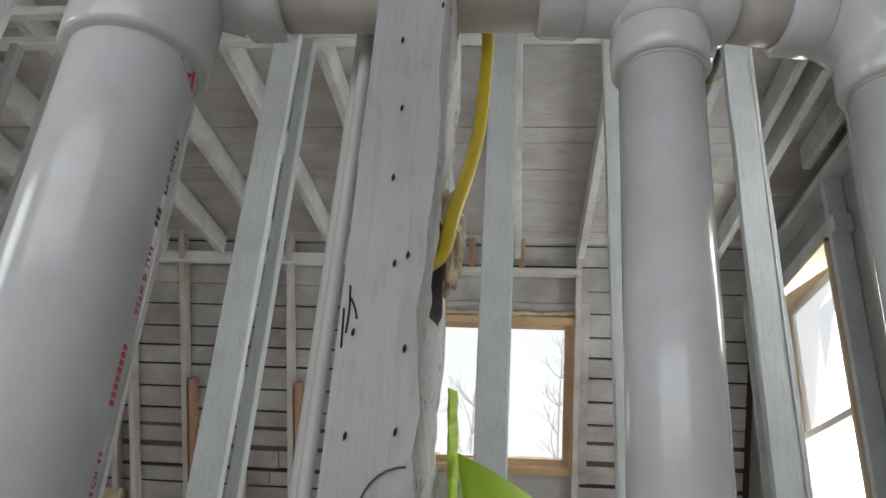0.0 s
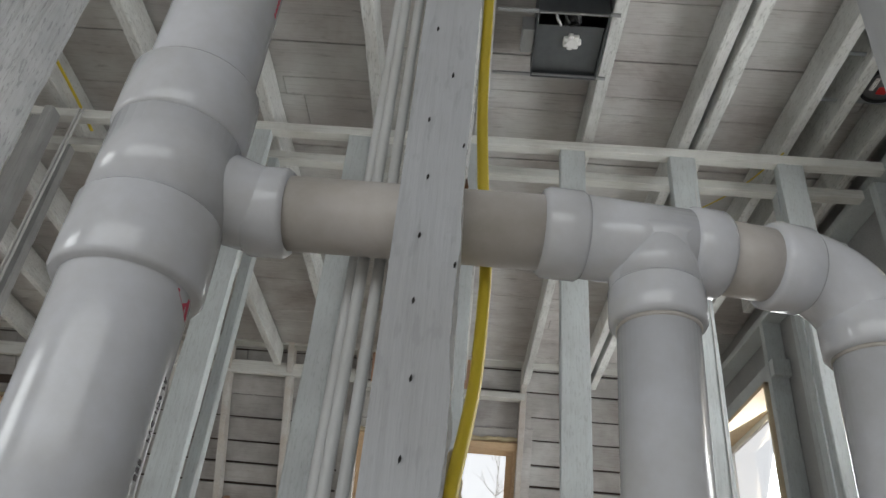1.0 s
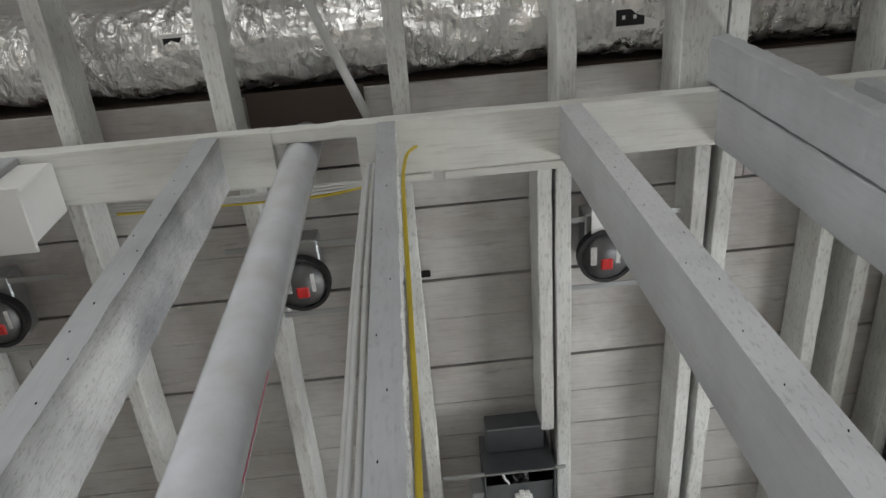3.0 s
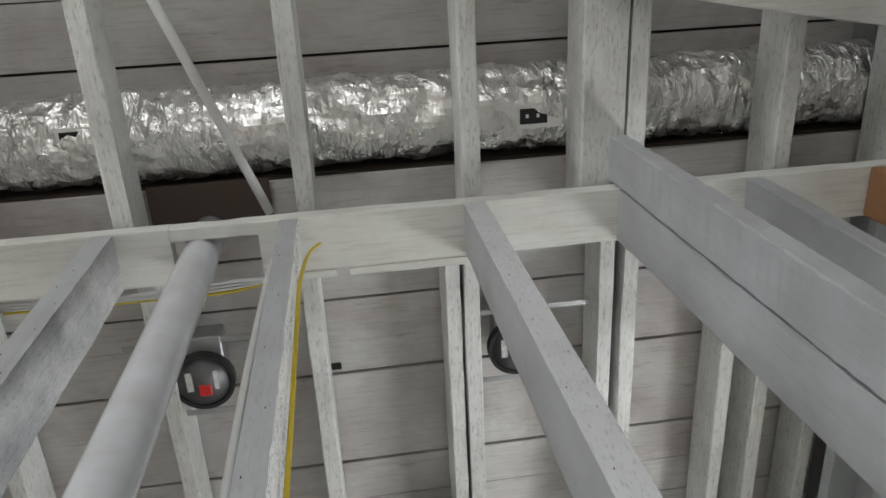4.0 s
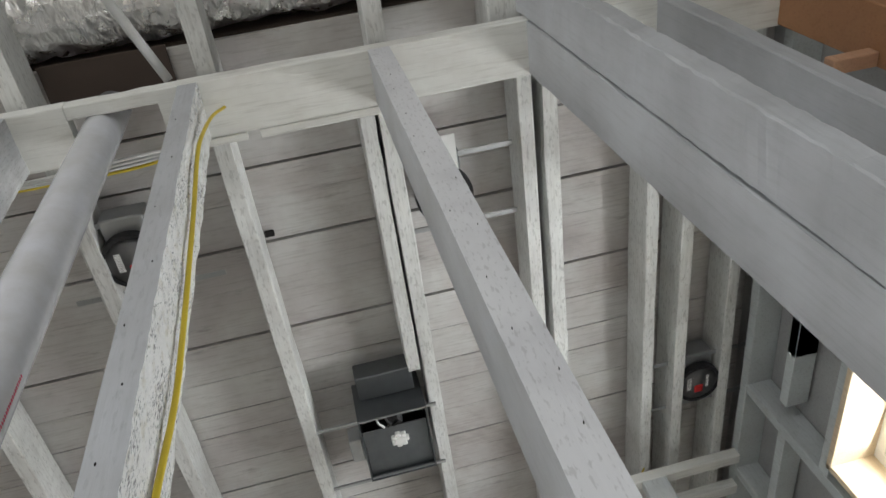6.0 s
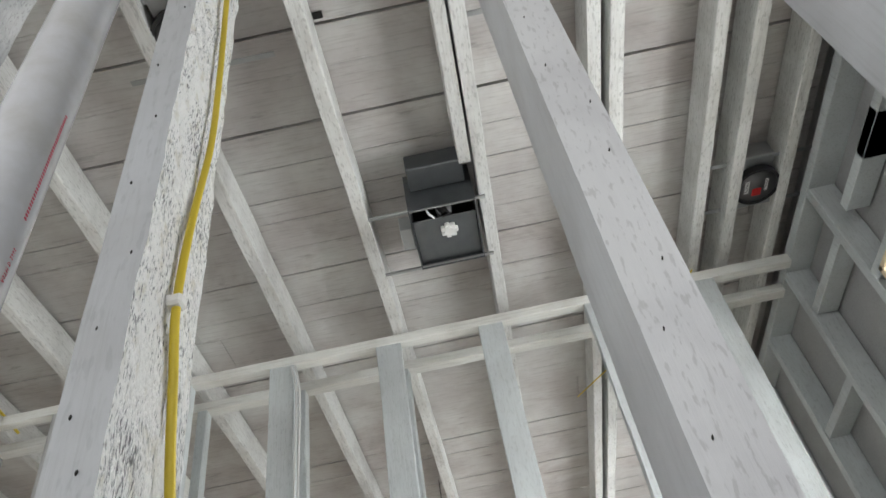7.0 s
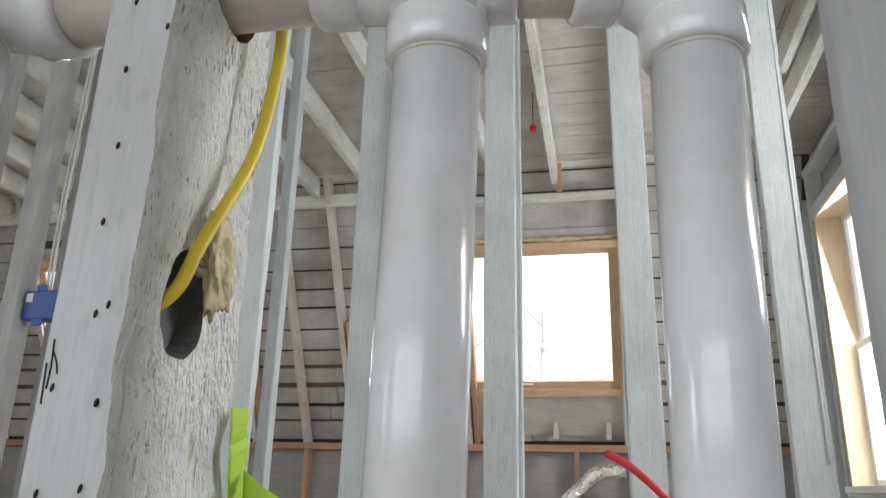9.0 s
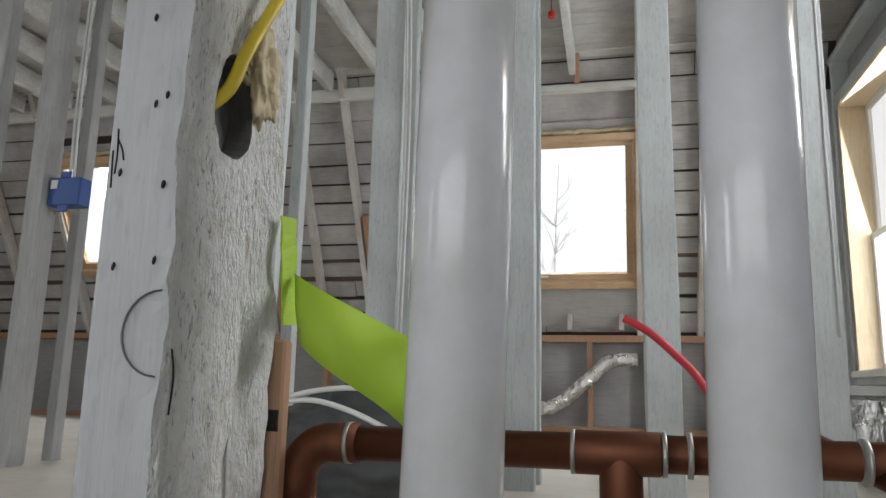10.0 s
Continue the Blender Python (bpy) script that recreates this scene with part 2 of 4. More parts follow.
def lumber(bm, p0, p1, side, w, d, seed=0, wobble=0.0015, steps=10, chamfer=0.003, wane=0.0):
    """A sawn stick from p0 to p1, w wide along side and d deep, with eased and slightly wandering edges."""
    p0, p1 = Vector(p0), Vector(p1)
    ax = (p1 - p0).normalized()
    s = (Vector(side) - ax * ax.dot(Vector(side))).normalized()
    u = ax.cross(s)
    rnd = random.Random(seed)
    c = chamfer
    prof = [(-w / 2 + c, -d / 2), (w / 2 - c, -d / 2), (w / 2, -d / 2 + c), (w / 2, d / 2 - c),
            (w / 2 - c, d / 2), (-w / 2 + c, d / 2), (-w / 2, d / 2 - c), (-w / 2, -d / 2 + c)]
    rings = []
    for i in range(steps + 1):
        base = p0.lerp(p1, i / steps)
        ring = []
        for a, b in prof:
            k = wane * rnd.random() if (a > 0 and b < 0) else 0
            ring.append(base + s * (a - k + rnd.uniform(-wobble, wobble)) + u * (b + k + rnd.uniform(-wobble, wobble)))
        rings.append(ring)
    sweep(bm, rings)
    return bm


def stick(name, p0, p1, side, w, d, material, parent=None, label="", seed=0, **kw):
    return obj(name, lumber(bmesh.new(), p0, p1, side, w, d, seed, **kw), material, parent, label)


def box(bm, lo, hi, bev=0.002, mi=0):
    r = bmesh.ops.create_cube(bm, size=1)
    v = r["verts"]
    for q in v:
        for i in range(3):
            q.co[i] = lo[i] if q.co[i] < 0 else hi[i]
    fs = {f for q in v for f in q.link_faces}
    for f in fs:
        f.material_index = mi
    if bev:
        es = list({e for q in v for e in q.link_edges})
        out = bmesh.ops.bevel(bm, geom=es, offset=bev, segments=1, affect="EDGES")
        for f in out["faces"]:
            f.material_index = mi
    return bm


def boxed(name, lo, hi, material, parent=None, label="", bev=0.002):
    return obj(name, box(bmesh.new(), lo, hi, bev), material, parent, label)


def tube(bm, pts, r, seg=20, flat=1.0, caps=True, mi=0):
    """A round tube along points; r a number or one radius a point."""
    pts = [Vector(p) for p in pts]
    rs = r if isinstance(r, (list, tuple)) else [r] * len(pts)
    rings = []
    prev = None
    for i, p in enumerate(pts):
        t = (pts[min(i + 1, len(pts) - 1)] - pts[max(i - 1, 0)]).normalized()
        if prev is None:
            a = Vector((1, 0, 0)) if abs(t.x) < 0.8 else Vector((0, 1, 0))
        else:
            a = prev
        a = (a - t * t.dot(a)).normalized()
        prev = a
        b = t.cross(a)
        rings.append([p + a * rs[i] * math.cos(q) + b * rs[i] * flat * math.sin(q) for q in [2 * math.pi * j / seg for j in range(seg)]])
    sweep(bm, rings, caps, mi)
    return bm


def smooth_path(pts, n=8):
    """Points on a Catmull-Rom curve through pts."""
    pts = [Vector(p) for p in pts]
    out = []
    for i in range(len(pts) - 1):
        a, b, c, d = pts[max(i - 1, 0)], pts[i], pts[i + 1], pts[min(i + 2, len(pts) - 1)]
        for k in range(n):
            t = k / n
            out.append(0.5 * (2 * b + (c - a) * t + (2 * a - 5 * b + 4 * c - d) * t * t + (3 * b - a - 3 * c + d) * t ** 3))
    return out + [pts[-1]]


def collar(bm, p0, p1, r, seg=28, lip=0.004):
    """A fitting's socket: a thick sleeve with rounded rims."""
    p0, p1 = Vector(p0), Vector(p1)
    L = (p1 - p0).length
    t = [0, lip / L, 1 - lip / L, 1]
    tube(bm, [p0.lerp(p1, q) for q in t], [r - lip * 0.7, r, r, r - lip * 0.7], seg)
    return bm


FLOOR, TOP, JB, DECK = -0.09, 2.23, 2.30, 2.455
XR = 1.57


def slope_y(z):
    return 4.9 - 0.55 * (z - 1.6)


# ---- floor, outer walls, ceiling ----
bm = box(bmesh.new(), (-5.7, -3.5, FLOOR - 0.2), (1.8, 6.2, FLOOR), 0)
floor = tagged(obj("floor", bm, M_FLOOR), "dusty pale plywood subfloor", "floor", kind="structure")


def deck(name, y0, y1, z, x0, x1, label, seed):
    """Boards laid across the joists, each a slab of its own with a dark joint, under a dark roof skin."""
    rnd = random.Random(seed)
    bm = bmesh.new()
    y = y0
    while y < y1:
        w = rnd.choice((0.10, 0.125, 0.14, 0.14, 0.15, 0.19))
        gap = rnd.choice((0.002, 0.003, 0.004, 0.009))
        x = x0
        while x < x1:
            x2 = min(x1, x + rnd.uniform(2.6, 5.0))
            lift = rnd.uniform(0, 0.006)
            box(bm, (x + 0.002, y, z + lift), (x2 - 0.002, min(y + w - gap, y1), z + 0.02 + lift), 0, 0)
            x = x2
        y += w
    box(bm, (x0, y0, z + 0.03), (x1, y1, z + 0.05), 0, 1)
    return tagged(obj(name, bm, [M_DECK, M_DARK]), label, "ceiling", kind="structure")


deck("ceiling", -0.03, 4.75, DECK, -5.7, 1.8, "whitewashed wooden roof boards with dark joints", 3)
deck("ceiling_near", -3.5, 0.03, 2.72, -5.7, 1.8, "whitewashed boards above the duct", 5)


# dark filler strip added so no sky shows between the ceiling levels
tagged(boxed("ceiling_step", (-5.7, -0.03, DECK + 0.055), (1.8, 0.0, 2.72), M_DARK, bev=0), "dark strip added to close the gap between the two ceiling levels", "ceiling", kind="structure")


def wall_with_openings(name, fixed, at, thick, u0, u1, z0, z1, holes, material, label):
    """A wall in the plane x=at or y=at, cut round its openings (u0, u1, z0, z1)."""
    bm = bmesh.new()
    us = sorted({u0, u1, *[q for h in holes for q in h[:2]]})
    zs = sorted({z0, z1, *[q for h in holes for q in h[2:]]})
    for a, b in zip(us, us[1:]):
        for c, d in zip(zs, zs[1:]):
            if any(h[0] <= a and b <= h[1] and h[2] <= c and d <= h[3] for h in holes):
                continue
            lo, hi = ((at, a, c), (at + thick, b, d)) if fixed == "x" else ((a, at, c), (b, at + thick, d))
            box(bm, lo, hi, 0)
    return tagged(obj(name, bm, material), label, "wall", kind="structure")


RW = (3.20, 4.24, 0.33, 1.91)
NW = (0.55, 1.42, 0.85, 1.78)
# BW and LW are made-up openings out of view, for the two fills
BW = (-3.2, 1.4, 0.3, 1.85)
LW = (-2.7, -0.8, 0.4, 1.9)
wall_with_openings("wall_end_near", "x", 1.755, 0.05, -3.5, 0.15, FLOOR, 2.75, [], M_GREYWALL, "grey boarded end wall of the near room")
wall_with_openings("wall_return", "y", 0.15, 0.04, XR + 0.10, 1.805, FLOOR, 2.75, [], M_GREYWALL, "short return between the two end walls")
wall_right = wall_with_openings("wall_right", "x", XR + 0.10, 0.05, 0.19, 6.2, FLOOR, 2.75, [RW, NW], M_GREYWALL, "grey sheathing behind open studs with window openings")
tagged(stick("end_plate", (1.72, -3.4, TOP + 0.03), (1.72, 0.0, TOP + 0.03), (1, 0, 0), 0.09, 0.045, M_PLATE), "whitewashed plate along the end wall", "plate", kind="structure")
wall_with_openings("wall_left", "x", -5.7, 0.1, -3.5, 6.2, FLOOR, 2.75, [LW], M_GREYWALL, "grey sheathed end wall with an opening added for fill light")
wall_with_openings("wall_back", "y", -3.5, 0.1, -5.7, 1.8, FLOOR, 2.75, [BW], M_GREYWALL, "plain unseen back wall with a wide opening added for fill light")

# ---- steep roof slope with two roof windows ----
W1 = (-0.77, 0.445, 0.965, 1.975)
W2 = (-4.3, -3.1, 1.1, 2.0)
slope_dir = Vector((0, -0.55, 1)).normalized()
slope_out = Vector((0, 1, 0.55)).normalized()
bm = bmesh.new()
for a, b, c, d in ((-5.7, W2[0], 0.4, 2.75), (W2[0], W2[1], 0.4, W2[2]), (W2[0], W2[1], W2[3], 2.75), (W2[1], W1[0], 0.4, 2.75),
                   (W1[0], W1[1], 0.4, W1[2]), (W1[0], W1[1], W1[3], 2.75), (W1[1], 1.8, 0.4, 2.75)):
    ring0 = [Vector((x, slope_y(z), z)) + slope_out * 0.09 for x, z in ((a, c), (b, c), (b, d), (a, d))]
    sweep(bm, [ring0, [q + slope_out * 0.03 for q in ring0]])
roof_slope = tagged(obj("wall_roof_slope", bm, M_DARK), "dark old sheathing behind whitewashed boards of the steep roof slope", "roof slope", kind="structure")
rnd = random.Random(11)
z = 0.62
k = 0
while z < 2.62:
    h = rnd.choice((0.11, 0.13, 0.14, 0.15))
    gap = rnd.choice((0.006, 0.008, 0.012)) if z > 1.75 else rnd.choice((0.014, 0.044, 0.036, 0.020))
    spans = [(-5.6, 1.62)]
    for win in (W1, W2):
        if z + h > win[2] - 0.02 and z < win[3] + 0.02:
            spans = [q for a, b in spans for q in (((a, win[0] - 0.005), (win[1] + 0.005, b)) if a < win[0] < b else ((a, b),))]
    for a, b in spans:
        x = a
        while x < b:
            x2 = b if b - x < 2.6 else x + rnd.uniform(1.2, 2.4)
            p0 = Vector((x + 0.003, slope_y(z + h / 2), z + h / 2)) + slope_out * (0.065 + rnd.uniform(-0.004, 0.004))
            p1 = Vector((x2 - 0.003, p0.y, p0.z + rnd.uniform(-0.004, 0.004)))
            part("board", lumber(bmesh.new(), p0, p1, slope_dir, h / slope_dir.z - gap, 0.018, k, steps=3, chamfer=0.002), M_SLOPE, roof_slope)
            k += 1
            x = x2
    if gap > 0.03:
        p0 = Vector((-5.6, slope_y(z + h), z + h)) + slope_out * 0.078
        for a, b in ((-5.6, W2[0] - 0.05), (W2[1] + 0.05, W1[0] - 0.05), (W1[1] + 0.05, 1.6)):
            part("lath", lumber(bmesh.new(), (a, p0.y, p0.z), (b, p0.y, p0.z), slope_dir, 0.05, 0.01, k, steps=3, chamfer=0.001), M_BROWN, roof_slope)
    z += h
for i, x in enumerate((-5.3, -4.88, -4.28, -3.05, -2.9, -2.48, -2.05, -1.66, -1.22, -0.73, 0.43, 0.86, 1.28)):
    a, b = Vector((x, slope_y(0.62), 0.62)), Vector((x, slope_y(2.5), 2.5))
    o = stick("sloped_rafter", a, b, (1, 0, 0), 0.042, 0.09, M_RAFTER, None, "", i, wobble=0.002)
    tagged(o, "whitewashed rafter with bare brown patches on the roof slope", "rafter", "sloped rafters", "structure")
    if i % 2 and -3 < x < 0:
        o = stick("rafter_sister", (x + 0.055, slope_y(0.64) - 0.01, 0.64), (x + 0.06, slope_y(1.5) - 0.01, 1.5), (1, 0, 0), 0.036, 0.085, M_FRESH, None, "", i)
        tagged(o, "short fresh lumber sister beside an old rafter", "rafter", "rafter sisters", "structure")

# plates and headers along the head of the slope
for nm, y, z, w, d, x0, x1 in (("slope_plate", 4.43, 2.47, 0.09, 0.05, -5.6, 1.56), ("slope_plate", 4.50, 2.30, 0.04, 0.09, -5.6, -0.7)):
    tagged(stick(nm, (x0, y, z), (x1, y, z), (0, 1, 0), w, d, M_PLATE), "whitewashed timber plate along the slope's head", "plate", kind="structure")
tagged(stick("window_header", (-0.72, 4.52, 2.24), (0.44, 4.52, 2.24), (0, 1, 0), 0.07, 0.045, M_PLATE), "timber header above the roof window", "header", kind="structure")
for x in (-0.62, -0.32, 0.03):
    tagged(stick("cripple_stud", (x, 4.48, 2.26), (x, 4.42, 2.45), (1, 0, 0), 0.036, 0.07, M_FRESH), "short bare pine cripple stud above the header", "stud", "cripple studs", "structure")

# plain panel below the roof window and boards round its frame
bm = bmesh.new()
ring0 = [Vector((x, slope_y(z), z)) + slope_out * 0.03 for x, z in ((-0.80, 0.68), (0.47, 0.68), (0.47, 0.95), (-0.80, 0.95))]
sweep(bm, [ring0, [q + slope_out * 0.02 for q in ring0]])
tagged(obj("under_window_panel", bm, M_PANEL), "grey board panel under the roof window", "panel", kind="structure")
bm = bmesh.new()
ring0 = [Vector((x, slope_y(z), z)) + slope_out * 0.052 for x, z in ((-0.82, 1.985), (0.50, 1.985), (0.50, 2.26), (-0.82, 2.26))]
sweep(bm, [ring0, [q + slope_out * 0.018 for q in ring0]])
tagged(obj("over_window_panel", bm, M_SLOPE), "whitewashed wide board above the roof window", "panel", kind="structure")
for x in (W1[0] - 0.035, W1[1] + 0.035, W2[0] - 0.035, W2[1] + 0.035):
    p, q = Vector((x, slope_y(1.0), 1.0)) + slope_out * 0.045, Vector((x, slope_y(2.06), 2.06)) + slope_out * 0.045
    tagged(stick("window_lining", p, q, (1, 0, 0), 0.075, 0.03, M_SLOPE), "whitewashed board beside the roof window", "trim", kind="structure")
for w in (W1, W2):
    for z in (w[2] - 0.03, w[3] + 0.045):
        p, q = Vector((w[0] - 0.07, slope_y(z), z)) + slope_out * 0.047, Vector((w[1] + 0.07, slope_y(z), z)) + slope_out * 0.047
        tagged(stick("window_lining", p, q, slope_dir, 0.075, 0.03, M_SLOPE), "whitewashed board along the roof window", "trim", kind="structure")

# knee wall under the slope
knee = tagged(boxed("wall_knee", (-5.6, 5.52, FLOOR), (1.6, 5.58, 0.62), M_GREYWALL), "grey sheathing of the low knee wall", "wall", kind="structure")
part("sill_plate", lumber(bmesh.new(), (-5.6, 5.43, 0.60), (1.56, 5.43, 0.60), (0, 1, 0), 0.09, 0.05, 4), M_FRESH, knee, "fresh reddish pine plate")
part("bottom_plate", lumber(bmesh.new(), (-5.6, 5.43, FLOOR + 0.02), (1.56, 5.43, FLOOR + 0.02), (0, 1, 0), 0.09, 0.04, 5), M_FRESH, knee)
for i in range(17):
    x = -5.4 + 0.42 * i
    part("knee_stud", lumber(bmesh.new(), (x, 5.43, FLOOR + 0.04), (x, 5.43, 0.58), (1, 0, 0), 0.038, 0.089, i), M_FRESH, knee)
for x in (-0.10, 0.28, -1.4):
    tagged(boxed("wood_block", (x, 5.33, 0.66), (x + 0.035, 5.40, 0.78), M_RAFTER), "small whitewashed block above the knee wall plate", "block", "blocks on the plate")


def roof_window(w, label):
    """A pine-framed roof window lying in the slope."""
    x0, x1, z0, z1 = w
    root = new("roof_window", None)
    tagged(root, label, "window", "roof windows")

    def on(x, z, out):
        return Vector((x, slope_y(z), z)) + slope_out * out

    for nm, t, out, d, m in (("frame", 0.055, 0.03, 0.11, M_FRAME), ("sash", 0.05, 0.05, 0.05, M_FRAME)):
        o = 0.0 if nm == "frame" else 0.052
        a, b, c, e = x0 + o, x1 - o, z0 + o * 0.88, z1 - o * 0.88
        for p, q, s in ((on(a, c + t * .44, out), on(b, c + t * .44, out), slope_dir), (on(a, e - t * .44, out), on(b, e - t * .44, out), slope_dir),
                        (on(a + t / 2, c + t * 0.88, out), on(a + t / 2, e - t * 0.88, out), Vector((1, 0, 0))), (on(b - t / 2, c + t * 0.88, out), on(b - t / 2, e - t * 0.88, out), Vector((1, 0, 0)))):
            part(nm, lumber(bmesh.new(), p, q, s, t, d, steps=3), m, root)
    a, b, c, e = x0 + 0.1, x1 - 0.1, z0 + 0.09, z1 - 0.09
    g = bmesh.new()
    ring0 = [on(x, z, 0.055) for x, z in ((a, c), (b, c), (b, e), (a, e))]
    sweep(g, [ring0, [q + slope_out * 0.006 for q in ring0]])
    gl_ob = part("pane", g, M_GLASS, root, "clear glass pane")
    gl_ob.visible_shadow = False
    hb = bmesh.new()
    p = on((a + b) / 2 - 0.2, c - 0.015, 0.015)
    tube(hb, [p, p + Vector((0.13, 0, 0))], 0.008, 8)
    part("handle", hb, M_VINYL, root, "small white handle")
    fm = bmesh.new()
    rr = random.Random(3)
    pts = [on(x0 + (x1 - x0) * i / 30, z1 + 0.012 + rr.uniform(-0.008, 0.008), 0.01 + rr.uniform(-0.01, 0.01)) for i in range(31)]
    tube(fm, pts, [rr.uniform(0.012, 0.024) for _ in pts], 8)
    part("foam_seal", fm, M_FOAM, root, "yellowed spray foam along the head", True)


roof_window(W1, "pine-framed roof window set in the whitewashed slope, bright daylight")
roof_window(W2, "pine-framed roof window in the slope beyond the studs")


def wall_window(w, label):
    """A double-hung window in the right wall with a deep pale pine jamb."""
    y0, y1, z0, z1 = w
    root = new("double_hung_window", None)
    tagged(root, label, "window", "windows of the right wall")
    X0, X1 = XR - 0.012, XR + 0.15
    for lo, hi in (((X0, y0, z0), (X1, y0 + 0.022, z1)), ((X0, y1 - 0.022, z0), (X1, y1, z1)), ((X0, y0, z1 - 0.022), (X1, y1, z1))):
        part("jamb", box(bmesh.new(), lo, hi), M_JAMB, root, "pale pine jamb")
    part("sill", box(bmesh.new(), (X0 - 0.03, y0 - 0.02, z0 - 0.02), (X1, y1 + 0.02, z0 + 0.015)), M_VINYL, root, "white window stool")
    xm = X1 - 0.045
    zm = (z0 + z1) / 2 - 0.02
    for a, b, dx in ((z0 + 0.015, zm + 0.02, 0), (zm - 0.02, z1 - 0.022, 0.028)):
        for lo, hi in (((xm + dx, y0 + 0.022, a), (xm + dx + 0.026, y0 + 0.062, b)), ((xm + dx, y1 - 0.062, a), (xm + dx + 0.026, y1 - 0.022, b)),
                       ((xm + dx, y0 + 0.062, a), (xm + dx + 0.026, y1 - 0.062, a + 0.04)), ((xm + dx, y0 + 0.062, b - 0.04), (xm + dx + 0.026, y1 - 0.062, b))):
            part("sash", box(bmesh.new(), lo, hi, 0.003), M_VINYL, root, "white vinyl sash")
        g = part("pane", box(bmesh.new(), (xm + dx + 0.010, y0 + 0.06, a + 0.038), (xm + dx + 0.016, y1 - 0.06, b - 0.038), 0), M_GLASS, root, "clear glass pane")
        g.visible_shadow = False


wall_window(RW, "tall white double-hung window with pale pine jambs")
wall_window(NW, "white double-hung window with pale jambs in open studs")

# right wall framing
for i, y in enumerate((0.45, 1.50, 1.95, 2.38, 2.80, 3.165, 4.36, 4.70)):
    m = M_STUD_FAR
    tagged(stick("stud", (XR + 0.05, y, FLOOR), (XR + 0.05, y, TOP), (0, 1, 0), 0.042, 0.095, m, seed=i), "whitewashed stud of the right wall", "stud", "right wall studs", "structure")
for lo, hi in (((RW[0] - 0.1, RW[3]), (RW[1] + 0.1, RW[3] + 0.09)), ((RW[0] - 0.1, RW[2] - 0.06), (RW[1] + 0.1, RW[2] - 0.022)), ((NW[0] - 0.1, NW[3]), (NW[1] + 0.08, NW[3] + 0.045)), ((NW[0] - 0.1, NW[2] - 0.06), (NW[1] + 0.08, NW[2] - 0.022))):
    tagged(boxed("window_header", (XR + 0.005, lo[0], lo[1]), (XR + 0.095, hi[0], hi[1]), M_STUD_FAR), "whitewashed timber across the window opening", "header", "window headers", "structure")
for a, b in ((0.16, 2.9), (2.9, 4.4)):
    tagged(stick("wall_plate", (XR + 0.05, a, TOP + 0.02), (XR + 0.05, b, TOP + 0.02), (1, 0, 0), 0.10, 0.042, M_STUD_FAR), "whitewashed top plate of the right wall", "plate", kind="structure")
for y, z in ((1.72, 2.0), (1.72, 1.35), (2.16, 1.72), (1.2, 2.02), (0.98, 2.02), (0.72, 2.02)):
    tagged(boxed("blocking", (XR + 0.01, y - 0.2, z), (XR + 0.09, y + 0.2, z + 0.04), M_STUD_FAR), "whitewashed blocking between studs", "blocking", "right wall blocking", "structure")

# ---- ceiling joists over the whole place ----
for i, x in enumerate((-5.23, -4.8, -4.36, -3.92, -3.48, -3.04, -2.6, -2.16, -1.73, -1.30, -0.865, -0.41, 0.002, 0.437, 0.892, 1.335)):
    o = stick("ceiling_joist", (x, 0.10, JB + 0.07), (x, 4.42, JB + 0.07), (1, 0, 0), 0.045, 0.14, M_JOIST, None, "", 40 + i, wobble=0.002, steps=26)
    tagged(o, "whitewashed rough-sawn ceiling joist with dark flecks", "joist", "ceiling joists", "structure")
for i, x in enumerate((-3.4, -2.97, -2.54, -2.1, -1.67, -1.25, -0.82, -0.43, 0.02, 0.446, 0.795, 0.884, 1.30, 1.65)):
    o = stick("near_joist", (x, -3.4, JB + 0.07), (x, 0.095, JB + 0.07), (1, 0, 0), 0.048 if x != 0.795 else 0.115, 0.14, M_JOIST, None, "", 90 + i, wobble=0.002, steps=16)
    tagged(o, "whitewashed joist carrying the foil duct", "joist", "joists under the duct", "structure")
for i, (x, y0, y1) in enumerate(((0.822, 0.15, 4.42), (1.215, 0.15, 3.2), (0.385, 0.15, 1.1), (1.525, 0.15, 3.2))):
    o = stick("sister_joist", (x, y0, JB + 0.075), (x, y1, JB + 0.075), (1, 0, 0), 0.042, 0.135, M_JOIST, None, "", 70 + i, steps=16)
    tagged(o, "whitewashed newer joist nailed beside an old one", "joist", "sister joists", "structure")
# flat dark sheets under the boards, shade of two gaps put into colour
tagged(boxed("roof_gap_shade", (-0.40, -0.045, DECK - 0.012), (-0.08, 0.06, DECK - 0.005), M_DARK, bev=0), "dark sheet for the shaded gap where the stack goes up through the roof boards", "gap", kind="structure")
tagged(boxed("slot_shade", (1.548, 0.15, DECK - 0.02), (1.60, 3.2, DECK - 0.006), M_DARK, bev=0), "dark strip standing for shade in the gap between paired joists", "gap", kind="structure")
tagged(stick("ceiling_beam", (0.79, -0.535, 2.252), (1.74, -0.36, 2.252), (0, 1, 0), 0.09, 0.094, M_PLATE), "thick whitewashed beam crossing under the joists", "beam", kind="structure")

# ---- stud wall in front of the camera ----
plate_bm = bmesh.new()
lumber(plate_bm, (-5.6, 0.072, TOP + 0.0225), (-0.31, 0.072, TOP + 0.0225), (0, 1, 0), 0.145, 0.045, 1, steps=20)
lumber(plate_bm, (-0.31, 0.018, TOP + 0.0225), (-0.10, 0.018, TOP + 0.0225), (0, 1, 0), 0.035, 0.040, 2, steps=6)
lumber(plate_bm, (-0.10, 0.072, TOP + 0.0225), (1.76, 0.072, TOP + 0.0225), (0, 1, 0), 0.145, 0.045, 3, steps=20)
